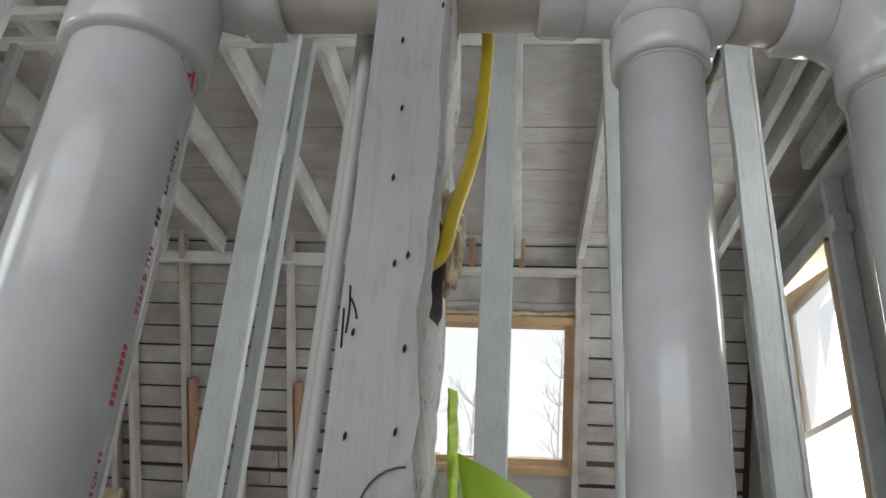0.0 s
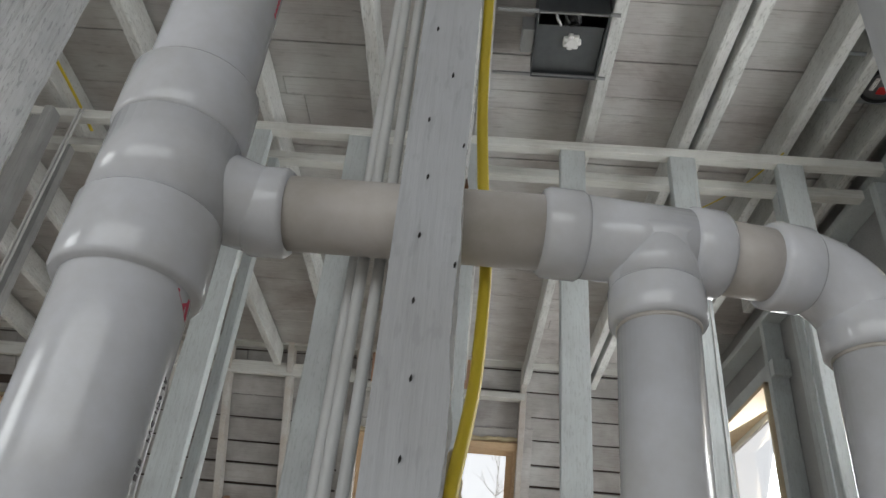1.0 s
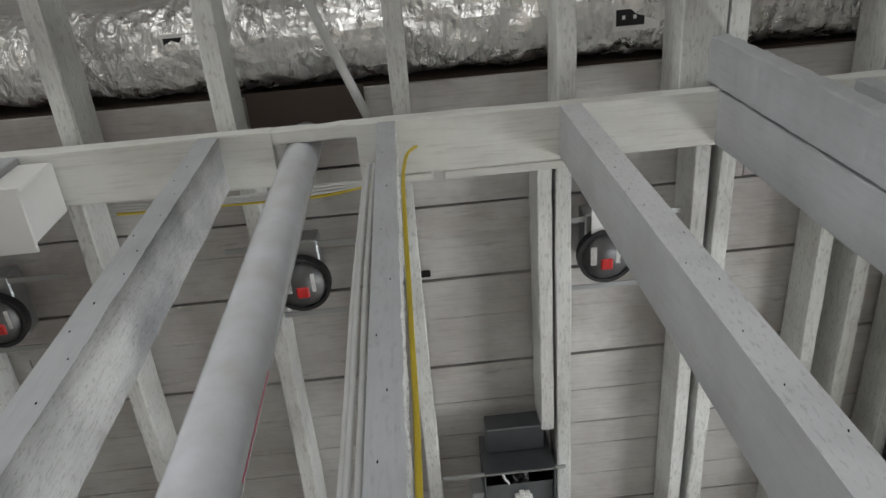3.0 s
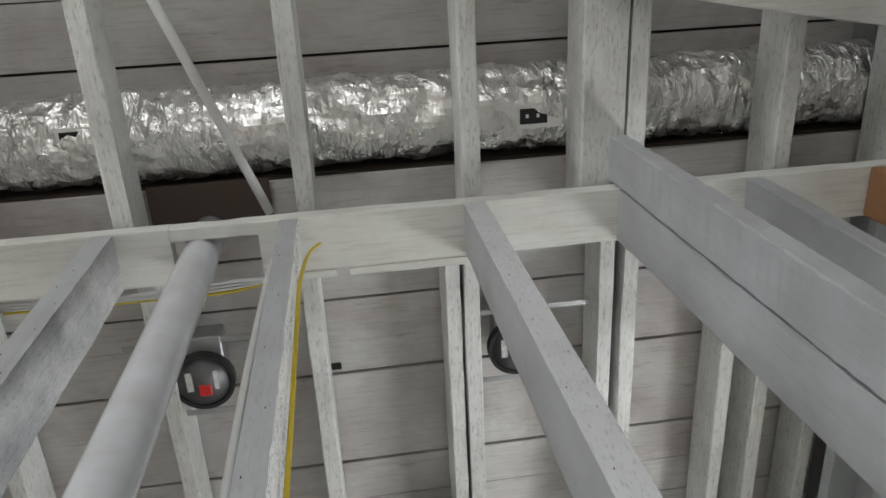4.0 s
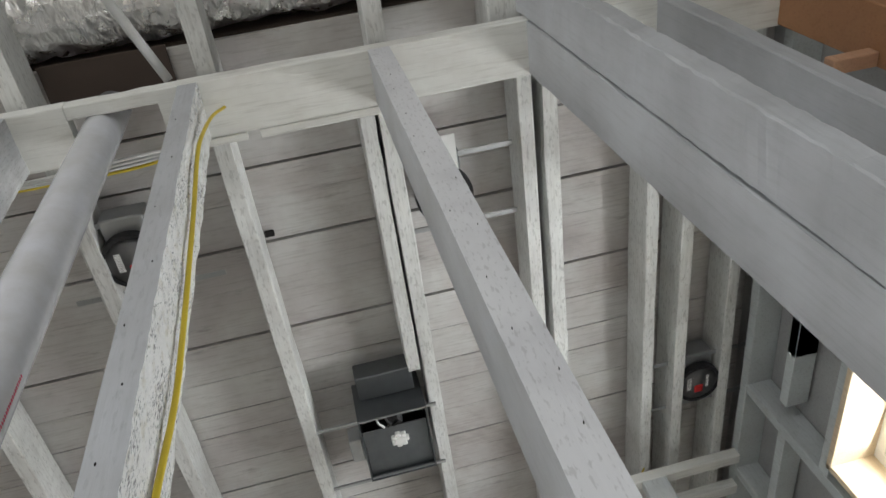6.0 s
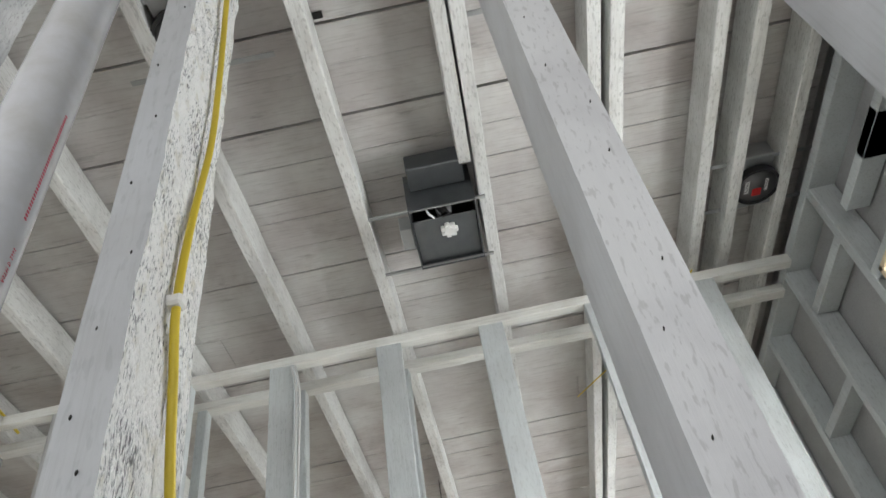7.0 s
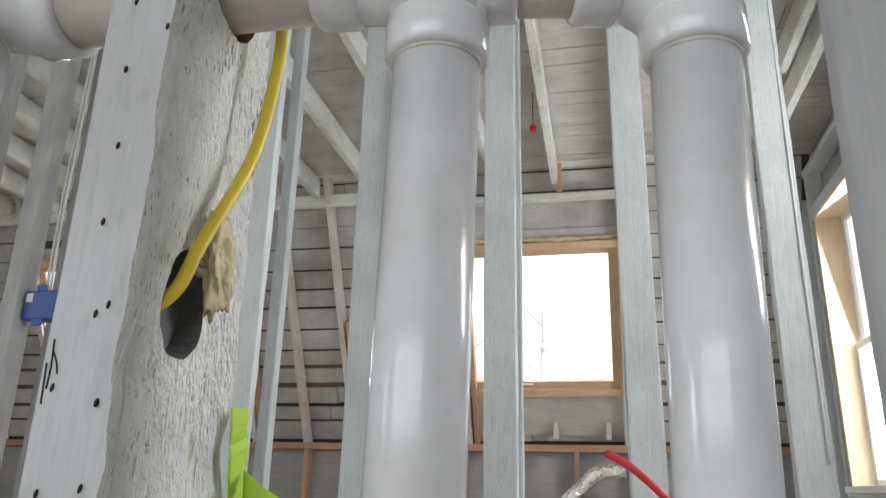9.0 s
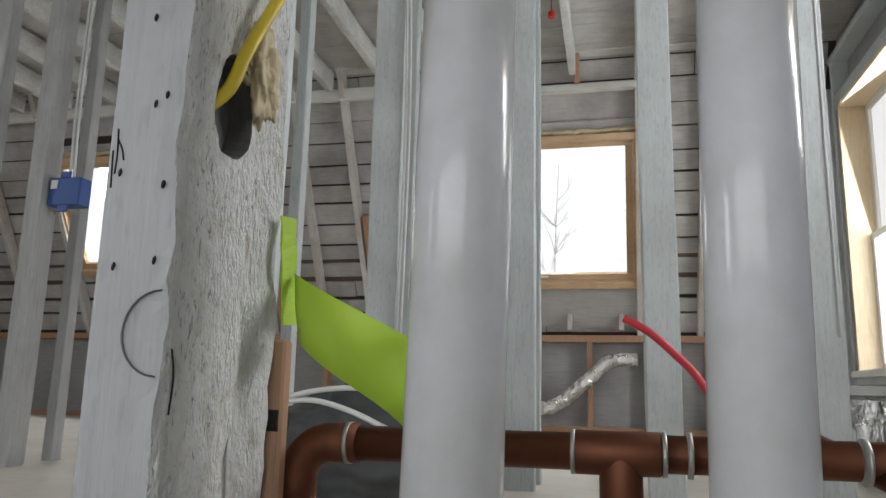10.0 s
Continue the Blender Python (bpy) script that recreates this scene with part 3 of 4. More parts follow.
wall_near = tagged(obj("wall_near", plate_bm, M_PLATE), "open stud wall with a whitewashed top plate and no covering", "stud wall", kind="structure")


def torn(co, amount, seed):
    p = Vector((co.x * 30 + seed, co.y * 34, co.z * 11))
    q = Vector((co.x * 95 + seed, co.y * 95, co.z * 40))
    return amount * (noise.noise(p) * 0.9 + noise.noise(q) * 0.6)


def old_stud(name, x0, x1, y0, y1, z0, z1, rough_side, seed, label, cuts=(), rough=0.0033):
    """A full-sized old stud: planed front face and one torn, crusted side; holes are bored right through."""
    bm = bmesh.new()
    ny, nz, nx = 12, int((z1 - z0) / 0.011), 4
    def sheet(f, nu, nv, mi, amt):
        vs = [[bm.verts.new(f(i / nu, j / nv)) for i in range(nu + 1)] for j in range(nv + 1)]
        for j in range(nv):
            for i in range(nu):
                q = bm.faces.new((vs[j][i], vs[j][i + 1], vs[j + 1][i + 1], vs[j + 1][i]))
                q.material_index = mi
    def shape(x, y, z):
        v = Vector((x, y, z))
        amount = rough * (1 + 1.0 * min(1.0, max(0.0, (0.50 - z) * 5)))
        side = (x - x0) / (x1 - x0) if rough_side > 0 else (x1 - x) / (x1 - x0)
        edge = min(1.0, side * 1.0)
        v.x += rough_side * torn(v, amount, seed) * max(0, edge * 2 - 1)
        v.y += torn(v, amount * 0.6, seed + 9) * max(0, edge * 3 - 2) + 0.0012 * noise.noise(Vector((x * 40, seed, z * 9)))
        return v
    for y, mi in ((y0, 0), (y1, 0)):
        sheet(lambda u, v: shape(x0 + (x1 - x0) * u, y, z0 + (z1 - z0) * v), nx, nz, mi, 0)
    for x, mi in ((x0, 1 if rough_side < 0 else 0), (x1, 1 if rough_side > 0 else 0)):
        sheet(lambda u, v: shape(x, y0 + (y1 - y0) * u, z0 + (z1 - z0) * v), ny, nz, mi, 0)
    for z in (z0, z1):
        sheet(lambda u, v: shape(x0 + (x1 - x0) * u, y0 + (y1 - y0) * v, z), nx, ny, 0, 0)
    bmesh.ops.remove_doubles(bm, verts=bm.verts, dist=0.0001)
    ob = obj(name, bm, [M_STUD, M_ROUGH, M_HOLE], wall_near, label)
    ob.data.materials.append(M_CHAR)
    for slot, c in cuts:
        cut = obj("bore", c, [M_HOLE, M_HOLE, M_HOLE, M_CHAR])
        for f in cut.data.polygons:
            f.material_index = slot
        md = ob.modifiers.new("bore", "BOOLEAN")
        md.object, md.solver, md.operation = cut, "EXACT", "DIFFERENCE"
        bpy.context.view_layer.update()
        made = bpy.data.meshes.new_from_object(ob.evaluated_get(bpy.context.evaluated_depsgraph_get()))
        ob.modifiers.clear()
        ob.data = made
        bpy.data.objects.remove(cut)
    return ob


M_SMEAR = painted_wood("grey_smeared_wood", (0.76, 0.765, 0.76), (0.24, 0.25, 0.265), 2, 0.75, 0.75, fleck=0.32, relief=1.0, fine=105)
M_CHAR = painted_wood("charred_wood", (0.24, 0.24, 0.245), (0.05, 0.048, 0.048), 2, 0.9)
M_HOLE = painted_wood("bored_brown_wood", (0.28, 0.13, 0.06), (0.16, 0.08, 0.04), 0, 0.6)
c1 = tube(bmesh.new(), [(-0.09, 0.0735, 0.604), (0.03, 0.0745, 0.604)], 0.039, 24)
c2 = tube(bmesh.new(), [(-0.016, 0.056, 0.358), (0.03, 0.057, 0.358)], [0.022, 0.0275], 24, flat=1.45)
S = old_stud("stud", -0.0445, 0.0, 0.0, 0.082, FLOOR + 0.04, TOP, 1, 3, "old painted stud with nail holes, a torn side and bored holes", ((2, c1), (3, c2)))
S.data.materials[0] = M_STUD_OLD
back = old_stud("stud", -0.040, -0.004, 0.0835, 0.138, FLOOR + 0.04, TOP, 1, 21, "second torn stud behind the first",
                ((2, tube(bmesh.new(), [(-0.09, 0.0735, 0.604), (0.03, 0.0745, 0.604)], 0.039, 24)), ))
R2 = old_stud("stud", 0.412, 0.466, 0.0, 0.135, FLOOR + 0.04, TOP, -1, 33, "smooth whitewashed stud with a speckled face and a side darkened for shade", rough=0.0008)
# smooth left side in a darker grey, mostly its shade put into the colour
R2.data.materials[0], R2.data.materials[1] = M_MOTTLE, M_STUD
L2 = old_stud("stud", -0.487, -0.437, 0.0, 0.14, FLOOR + 0.04, TOP, 1, 51, "old painted stud with a torn grey side", rough=0.0022)
L2.data.materials[1] = M_SMEAR
part("stud", lumber(bmesh.new(), (0.876, 0.070, FLOOR + 0.04), (0.838, 0.070, TOP), (1, 0, 0), 0.045, 0.138, 8, steps=30), M_STUD, wall_near, "whitewashed corner stud")
part("stud", lumber(bmesh.new(), (0.874, -0.0640, FLOOR), (0.834, -0.0640, 2.352), (0, -1, 0), 0.117, 0.045, 9, wane=0.002, steps=110), M_STUD, wall_near, "whitewashed corner stud with a torn edge")
part("stud", lumber(bmesh.new(), (1.19, 0.07, FLOOR + 0.04), (1.19, 0.07, TOP), (1, 0, 0), 0.045, 0.135, 88), M_STUD, wall_near)
for i, x in enumerate((-0.95, -1.40, -1.86, -2.3, -2.75, -3.2)):
    part("stud", lumber(bmesh.new(), (x, 0.07, FLOOR + 0.04), (x, 0.07, TOP), (1, 0, 0), 0.045, 0.135, 12 + i), M_STUD, wall_near)
part("bottom_plate", lumber(bmesh.new(), (-5.6, 0.07, FLOOR + 0.02), (XR, 0.07, FLOOR + 0.02), (0, 1, 0), 0.14, 0.04, 14), M_STUD, wall_near)
part("stud", box(bmesh.new(), (1.515, 0.002, FLOOR + 0.04), (1.552, 0.138, TOP - 0.002), 0.003), M_PLY, wall_near, "bare orange-brown stud")
tagged(boxed("wood_block", (1.40, 0.10, 1.84), (1.513, 0.135, 1.875), M_FRESH), "short pinkish wood block nailed to the bare stud", "block")


def nail(parent, x, y, z):
    b = bmesh.new()
    tube(b, [(x, y + 0.004, z), (x, y - 0.0014, z)], 0.0009, 6)
    for v in b.verts:
        v.co.z = z + (v.co.z - z) * 2.2 + (0.0012 if v.co.x > x else 0)
    part("nail_hole", b, M_NAIL, parent)


def nails(parent, x0, x1, y, z0, z1, seed, n):
    rnd = random.Random(seed)
    for i in range(n):
        z = z0 + (z1 - z0) * (i + rnd.uniform(-0.3, 0.3)) / n
        x = x0 + (x1 - x0) * rnd.choice((0.2, 0.3, 0.45, 0.72, 0.8))
        nail(parent, x, y, z)


for x, z in ((-0.022, 0.44), (-0.023, 0.392), (-0.008, 0.29), (-0.009, 0.247), (-0.0175, 0.338), (-0.0105, 0.343), (-0.026, 0.492), (-0.027, 0.541), (-0.026, 0.59), (-0.030, 0.643), (-0.016, 0.69),
             (-0.032, 0.741), (-0.036, 0.298), (-0.034, 0.244), (-0.003, 0.62), (-0.002, 0.52), (-0.028, 0.83), (-0.012, 0.92), (-0.03, 1.03), (-0.02, 1.15), (-0.034, 1.27), (-0.015, 1.42), (-0.03, 1.6), (-0.02, 1.8), (-0.03, 2.0)):
    nail(wall_near, x, 0.0, z)
nails(wall_near, 0.412, 0.466, 0.0, 0.3, 2.1, 5, 18)
nails(wall_near, -0.487, -0.437, 0.0, 0.6, 2.1, 6, 18)
part("plate_scrap", box(bmesh.new(), (-0.03, 0.146, TOP - 0.004), (0.082, 0.165, TOP + 0.016)), M_PLATE, wall_near, "whitewashed scrap on the plate")
part("plate_scrap", box(bmesh.new(), (0.112, 0.146, TOP - 0.002), (0.42, 0.168, TOP + 0.018)), M_PLATE, wall_near, "whitewashed scrap on the plate")
# pencilled circle round a knot, and a split in the wood
b = bmesh.new()
tube(b, [(-0.002 - 0.022 * math.sin(q), -0.0012, 0.208 + 0.023 * math.cos(q)) for q in [math.pi * k / 14 for k in range(15)]], 0.0006, 6)
part("pencil_mark", b, M_DARKSTEEL, wall_near, "grey pencilled half circle")
for pts in (((-0.0405, -0.0002, 0.325), (-0.0395, -0.0002, 0.31), (-0.040, -0.0002, 0.298)), ((-0.0395, -0.0002, 0.318), (-0.0365, -0.0002, 0.312), (-0.035, -0.0002, 0.306)), ((-0.0425, -0.0002, 0.312), (-0.0415, -0.0002, 0.29)),
            ((0.0025, 0.006, 0.20), (0.003, 0.009, 0.185), (0.0025, 0.008, 0.165))):
    part("split", tube(bmesh.new(), smooth_path(pts, 5), 0.0006, 6), M_NAIL, wall_near, "dark split in the wood")

# ---- second stud wall, studs set flat ----
pb = bmesh.new()
lumber(pb, (-2.6, 1.86, 2.235), (XR, 1.86, 2.235), (0, 1, 0), 0.045, 0.042, 5, steps=20)
lumber(pb, (-2.6, 2.03, 2.225), (XR, 2.03, 2.225), (0, 1, 0), 0.05, 0.042, 6, steps=20)
wall_far = tagged(obj("wall_partition", pb, M_PLATE), "open partition of studs set flat under a double plate", "stud wall", kind="structure")
for i, x in enumerate((-2.19, -1.765, -1.345, -0.878, -0.467, -0.038, 0.370, 0.795, 1.21)):
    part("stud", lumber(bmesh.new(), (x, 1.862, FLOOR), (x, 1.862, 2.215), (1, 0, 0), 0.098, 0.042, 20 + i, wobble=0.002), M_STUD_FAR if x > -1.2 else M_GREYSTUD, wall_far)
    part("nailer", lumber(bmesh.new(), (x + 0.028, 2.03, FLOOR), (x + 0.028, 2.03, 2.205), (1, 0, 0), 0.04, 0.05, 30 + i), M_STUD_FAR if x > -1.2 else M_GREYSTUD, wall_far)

# ---- drain and vent pipes ----
def stack_at(z):
    """Where the slightly leaning stack's axis passes at height z."""
    return -0.2265 - 0.0109 * (z - 0.4), 0.037 + 0.0226 * (z - 0.4)



P1 = [(*stack_at(z), z) for z in (FLOOR, 0.5, 1.0, 1.6, 2.2, 2.42)]
stack = tagged(new("vent_stack", None), "large white plastic vent stack with red print between studs", "drain pipe")
part("pipe", tube(bmesh.new(), P1, 0.0445, 40), M_PVC, stack, "", True)
b = collar(bmesh.new(), (*stack_at(0.504), 0.504), (*stack_at(0.566), 0.566), 0.0525, 40)
collar(b, (*stack_at(0.637), 0.637), (*stack_at(0.697), 0.697), 0.0525, 40)
tube(b, [(*stack_at(0.56), 0.56), (*stack_at(0.645), 0.645)], 0.0500, 40)
tube(b, smooth_path([(-0.228, 0.043, 0.614), (-0.200, 0.060, 0.608), (-0.162, 0.0765, 0.604)], 6), [0.039 - 0.0045 * k / 12 for k in range(13)], 30)
collar(b, (-0.172, 0.0765, 0.604), (-0.138, 0.0765, 0.604), 0.0365, 32)
part("sanitary_tee", b, M_PVC, stack, "moulded white branch fitting", True)


def printed(words, z, a, height, material):
    """Small print running up the stack, one letter mesh after another, bent to the pipe."""
    for ch in words:
        if ch == " ":
            z += height * 0.6
            continue
        cu = bpy.data.curves.new("letter", "FONT")
        cu.body, cu.size, cu.extrude, cu.resolution_u = ch, height * 1.35, 0.0002, 1
        tmp = new("letter", cu)
        bpy.context.view_layer.update()
        me = bpy.data.meshes.new_from_object(tmp.evaluated_get(bpy.context.evaluated_depsgraph_get()))
        bpy.data.objects.remove(tmp)
        w = max((v.co.x for v in me.vertices), default=0)
        me.materials.clear()
        me.materials.append(material)
        o = new("print_letter", me)
        o.parent = stack
        c = Vector((stack_at(z)[0] + 0.0447 * math.cos(a), stack_at(z)[1] + 0.0447 * math.sin(a), z))
        up, out = Vector((0, 0, 1)), Vector((math.cos(a), math.sin(a), 0))
        side = out.cross(up)
        o.matrix_world = Matrix.Translation(c) @ Matrix((up, -side, out)).transposed().to_4x4()
        z += w + height * 0.22


def bars(z0, z1, a, n, material):
    for k in range(n):
        z = z0 + (z1 - z0) * k / n
        c = Vector((stack_at(z)[0] + 0.0446 * math.cos(a), stack_at(z)[1] + 0.0446 * math.sin(a), z))
        t, nrm = Vector((-math.sin(a), math.cos(a), 0)), Vector((math.cos(a), math.sin(a), 0))
        ring = [c + t * u * 0.0022 + Vector((0, 0, 1)) * v for u, v in ((-1, 0), (1, 0), (1, 0.0032), (-1, 0.0032))]
        part("print_bar", sweep_bm([[q - nrm * 0.0004 for q in ring], [q + nrm * 0.0003 for q in ring]]), material, stack)


def sweep_bm(rings):
    q = bmesh.new()
    sweep(q, rings)
    return q


A_PRINT = radians(2)
printed("TYPE 1 SCH 40", 0.185, A_PRINT, 0.0048, M_INK)
bars(0.262, 0.300, A_PRINT, 8, M_INK)
printed("ASTM D 2665", 0.318, A_PRINT, 0.0048, M_INK)
bars(0.378, 0.392, A_PRINT, 3, M_INK2)
printed("PVC 1120 PR", 0.402, A_PRINT, 0.0048, M_INK2)
bars(0.80, 0.95, A_PRINT, 26, M_INK)
printed("ASTM D 2665", 0.98, A_PRINT, 0.0055, M_INK)
bars(1.08, 1.30, A_PRINT, 36, M_INK)
part("primer_stain", sweep_bm([[Vector((stack_at(z)[0] + 0.0447 * math.cos(q), stack_at(z)[1] + 0.0447 * math.sin(q), z)) for q, z in ((radians(-20), 0.502), (radians(4), 0.502), (radians(8), 0.487), (radians(-6), 0.493))],
     [Vector((stack_at(z)[0] + 0.0450 * math.cos(q), stack_at(z)[1] + 0.0450 * math.sin(q), z)) for q, z in ((radians(-20), 0.502), (radians(4), 0.502), (radians(8), 0.487), (radians(-6), 0.493))]]), M_INK, stack, "red primer stain")

HZ = 0.604


def branch_y(x):
    """The branch runs slightly askew to the wall."""
    return 0.0735 + 0.03 * x + 0.33 * x * x


def run(x0, x1, r, seg=36):
    return tube(bmesh.new(), [(x0, branch_y(x0), HZ), (x1, branch_y(x1), HZ)], r, seg)


branch = tagged(new("branch_drain", None), "white plastic branch drain passing through a bored stud", "drain pipe")
part("pipe", run(-0.14, 0.08, 0.0302), M_PVC_BEIGE, branch, "beige aged plastic pipe", True)
XT, XE = 0.150, 0.324
YT, YE = branch_y(XT), branch_y(XE)
b = collar(bmesh.new(), (0.060, branch_y(0.060), HZ), (0.094, branch_y(0.094), HZ), 0.0362, 36)
tube(b, [(0.09, branch_y(0.09), HZ), (0.18, branch_y(0.18), HZ)], 0.0335, 36)
collar(b, (0.174, branch_y(0.174), HZ), (0.205, branch_y(0.205), HZ), 0.0362, 36)
tube(b, [(XT, YT, HZ - 0.048 * i / 8) for i in range(9)], [0.0345 + 0.0105 * (1 - i / 8) ** 2 for i in range(9)], 36, 0.8)
tube(b, [(XT, YT, HZ), (XT, YT, HZ - 0.045)], 0.0333, 36)
collar(b, (XT, YT, HZ - 0.040), (XT, YT, HZ - 0.074), 0.0362, 36)
part("tee", b, M_PVC, branch, "", True)
part("pipe", run(0.20, 0.25, 0.0302), M_PVC_BEIGE, branch, "", True)
b = collar(bmesh.new(), (0.243, branch_y(0.243), HZ), (0.276, branch_y(0.276), HZ), 0.0362, 36)
arc = [(XE - 0.054 + 0.054 * math.sin(q), branch_y(XE - 0.054 + 0.054 * math.sin(q)), HZ - 0.050 + 0.050 * math.cos(q)) for q in [radians(7.5 * k) for k in range(13)]]
tube(b, arc, 0.0335, 36)
collar(b, (XE, YE, HZ - 0.032), (XE, YE, HZ - 0.068), 0.0362, 36)
part("elbow", b, M_PVC, branch, "", True)
for x, y, k in ((XT, YT, 0.0205), (XE, YE, 0.0152)):
    part("pipe", tube(bmesh.new(), [(x, y, HZ - 0.06), (x - k * 0.25, y, 0.30), (x - k * 0.63, y, FLOOR)], 0.0302, 40), M_PVC, branch, "", True)
    ring = bmesh.new()
    z = HZ - (0.0745 if x == XT else 0.0685)
    tube(ring, [(x, y, z - 0.0025), (x, y, z + 0.001)], 0.0312, 36)
    part("glue_ring", ring, M_PVC_BEIGE, branch, "thin ring of dried cement", True)
# copper line behind the pipes
copper = tagged(new("copper_line", None), "tarnished brown copper pipe with soldered fittings", "copper pipe")
cz, cy = 0.143, 0.17
r = 0.0125
b = tube(bmesh.new(), [(0.04, cy, cz), (1.3, cy + 0.03, cz)], r, 24)
part("pipe", b, M_COPPER, copper, "", True)
arc = [(0.035 - 0.026 * math.sin(q), cy, cz - 0.026 + 0.026 * math.cos(q)) for q in [radians(9 * k) for k in range(11)]]
part("elbow", tube(bmesh.new(), [(0.055, cy, cz)] + arc + [(0.009, cy, cz - 0.05)], 0.0142, 24), M_COPPER, copper, "", True)
part("pipe", tube(bmesh.new(), [(0.009, cy, cz - 0.04), (0.009, cy, FLOOR)], r, 24), M_COPPER, copper, "", True)
b = collar(bmesh.new(), (0.208, cy, cz), (0.264, cy, cz), 0.0146, 24, 0.001)
collar(b, (0.238, cy, cz), (0.238, cy, cz - 0.04), 0.0142, 24, 0.001)
part("tee", b, M_COPPER, copper, "", True)
part("pipe", tube(bmesh.new(), [(0.238, cy, cz - 0.03), (0.238, cy, FLOOR)], r, 24), M_COPPER, copper, "", True)
for x in (0.048, 0.207, 0.266, 0.282, 0.386):
    part("solder_ring", tube(bmesh.new(), [(x - 0.0015, cy, cz), (x + 0.0015, cy, cz)], 0.0148, 24), M_SOLDER, copper, "grey solder ring", True)
part("stub", tube(bmesh.new(), [(-0.012, 0.15, 0.158), (0.004, 0.15, 0.158)], 0.011, 18), M_NAIL, copper, "dark pipe end")
tagged(boxed("wood_scrap", (-0.012, 0.142, FLOOR), (0.006, 0.155, 0.215), M_FRESH), "bare reddish wood strip beside the stud", "wood strip")
tagged(obj("copper_branch", tube(bmesh.new(), [(0.36, 0.22, 0.155), (0.46, 0.10, 0.10), (0.52, 0.02, 0.07)], 0.008, 14), M_COPPER, smooth=True), "thin copper pipe running to the floor", "copper pipe")

# ---- cables ----
pts = [(-0.010, 0.034, 0.348), (0.003, 0.042, 0.364), (0.007, 0.056, 0.398), (0.014, 0.082, 0.45), (0.018, 0.096, 0.49), (0.020, 0.107, 0.55), (0.020, 0.109, 0.59), (0.014, 0.103, 0.66), (0.008, 0.092, 0.75), (0.007, 0.080, 0.82),
       (0.007, 0.064, 0.905), (0.008, 0.068, 1.03), (0.009, 0.086, 1.20), (0.009, 0.083, 1.36), (0.009, 0.074, 1.52), (0.009, 0.062, 1.70), (0.010, 0.042, 1.90), (0.014, 0.046, 2.02), (0.024, 0.060, 2.15), (0.046, 0.073, 2.232)]
yp = smooth_path(pts, 8)
yc = tagged(obj("yellow_cable", tube(bmesh.new(), yp, [0.0050 - 0.0005 * min(1.0, max(0.0, (q[2] - 0.7) * 2)) for q in yp], 14, 0.8), M_YELLOW, smooth=True), "flat yellow electrical cable stapled down the side of a stud", "cable")
b = box(bmesh.new(), (-0.004, 0.055, 0.899), (0.015, 0.073, 0.913), 0.003)
tagged(obj("cable_staple", b, M_VINYL), "white plastic cable staple on the stud", "cable staple")
b = bmesh.new()
bmesh.ops.create_icosphere(b, subdivisions=5, radius=1.0)
for v in b.verts:
    d = v.co.copy()
    k = 1 + 0.35 * noise.noise(d * 1.7) + 0.30 * noise.noise(d * 4.0 + Vector((3, 1, 0))) + 0.12 * noise.noise(d * 9)
    v.co = Vector((0.001 + d.x * 0.012 * k, 0.085 - 0.006 * d.z + d.y * 0.016 * k, 0.392 + d.z * 0.031 * k))
tagged(obj("spray_foam", b, M_FOAM, smooth=True), "yellowed spray foam oozing from the cable hole", "foam")
wc = (((-0.091, 0.138), 0.0056), ((-0.080, 0.116), 0.005), ((-0.067, 0.120), 0.005))
for (x, y), r in wc:
    p = [(x - 0.008, y, FLOOR), (x - 0.001, y + 0.002, 0.6), (x - 0.002, y, 1.2), (x - 0.004, y - 0.006, 1.7), (x + 0.004, y - 0.01, 2.3)]
    tagged(obj("white_cable", tube(bmesh.new(), smooth_path(p, 8), r, 12), M_WHITECABLE, smooth=True), "pale grey cable running up beside the stud", "cable", "cables beside the stud")
p = [(-0.425, 1.835, 2.2), (-0.405, 1.832, 2.05), (-0.412, 1.832, 1.6), (-0.402, 1.832, 1.0), (-0.41, 1.832, 0.3)]
for dx in (0, 0.013):
    tagged(obj("white_cable", tube(bmesh.new(), smooth_path([(a + dx, b_, c) for a, b_, c in p], 8), 0.0045, 8), M_WHITECABLE, smooth=True), "thin white cable stapled to a partition stud", "cable", "partition cables")
for pp in (((0.833, 1.845, 2.2), (0.831, 1.84, 1.5), (0.829, 1.838, 0.9), (0.831, 1.838, 0.35)), ((0.72, 2.6, 2.285), (0.92, 2.3, 2.26), (1.1, 2.1, 2.28), (1.2, 1.85, 2.28))):
    tagged(obj("thin_cable", tube(bmesh.new(), smooth_path(pp, 8), 0.003, 8), M_WHITECABLE if pp[0][0] > 0.8 else M_YELLOW, smooth=True), "thin pale cable stapled along a partition stud" if pp[0][0] > 0.8 else "thin yellow cable along the ceiling joists", "cable", "thin cables")
for k in range(4):
    p = [(-0.75, 0.16 + 0.012 * k, 2.25 + 0.008 * k), (-0.45, 0.165 + 0.01 * k, 2.235 + 0.01 * k), (-0.2, 0.16 + 0.012 * k, 2.25 + 0.006 * k), (-0.06, 0.17, 2.27)]
    tagged(obj("white_cable", tube(bmesh.new(), smooth_path(p, 6), 0.0045, 8), M_WHITECABLE if k != 3 else M_YELLOW, smooth=True), "cable lying behind the top plate", "cable", "cables behind the plate")

p = [(-1.702, 0.9, 2.33), (-1.701, 1.3, 2.38), (-1.700, 1.65, 2.372), (-1.702, 1.9, 2.362), (-1.69, 2.06, 2.33)]
tagged(obj("yellow_cable", tube(bmesh.new(), smooth_path(p, 8), 0.007, 10, 0.7), M_YELLOW, smooth=True), "yellow cable stapled along the side of a joist", "cable")
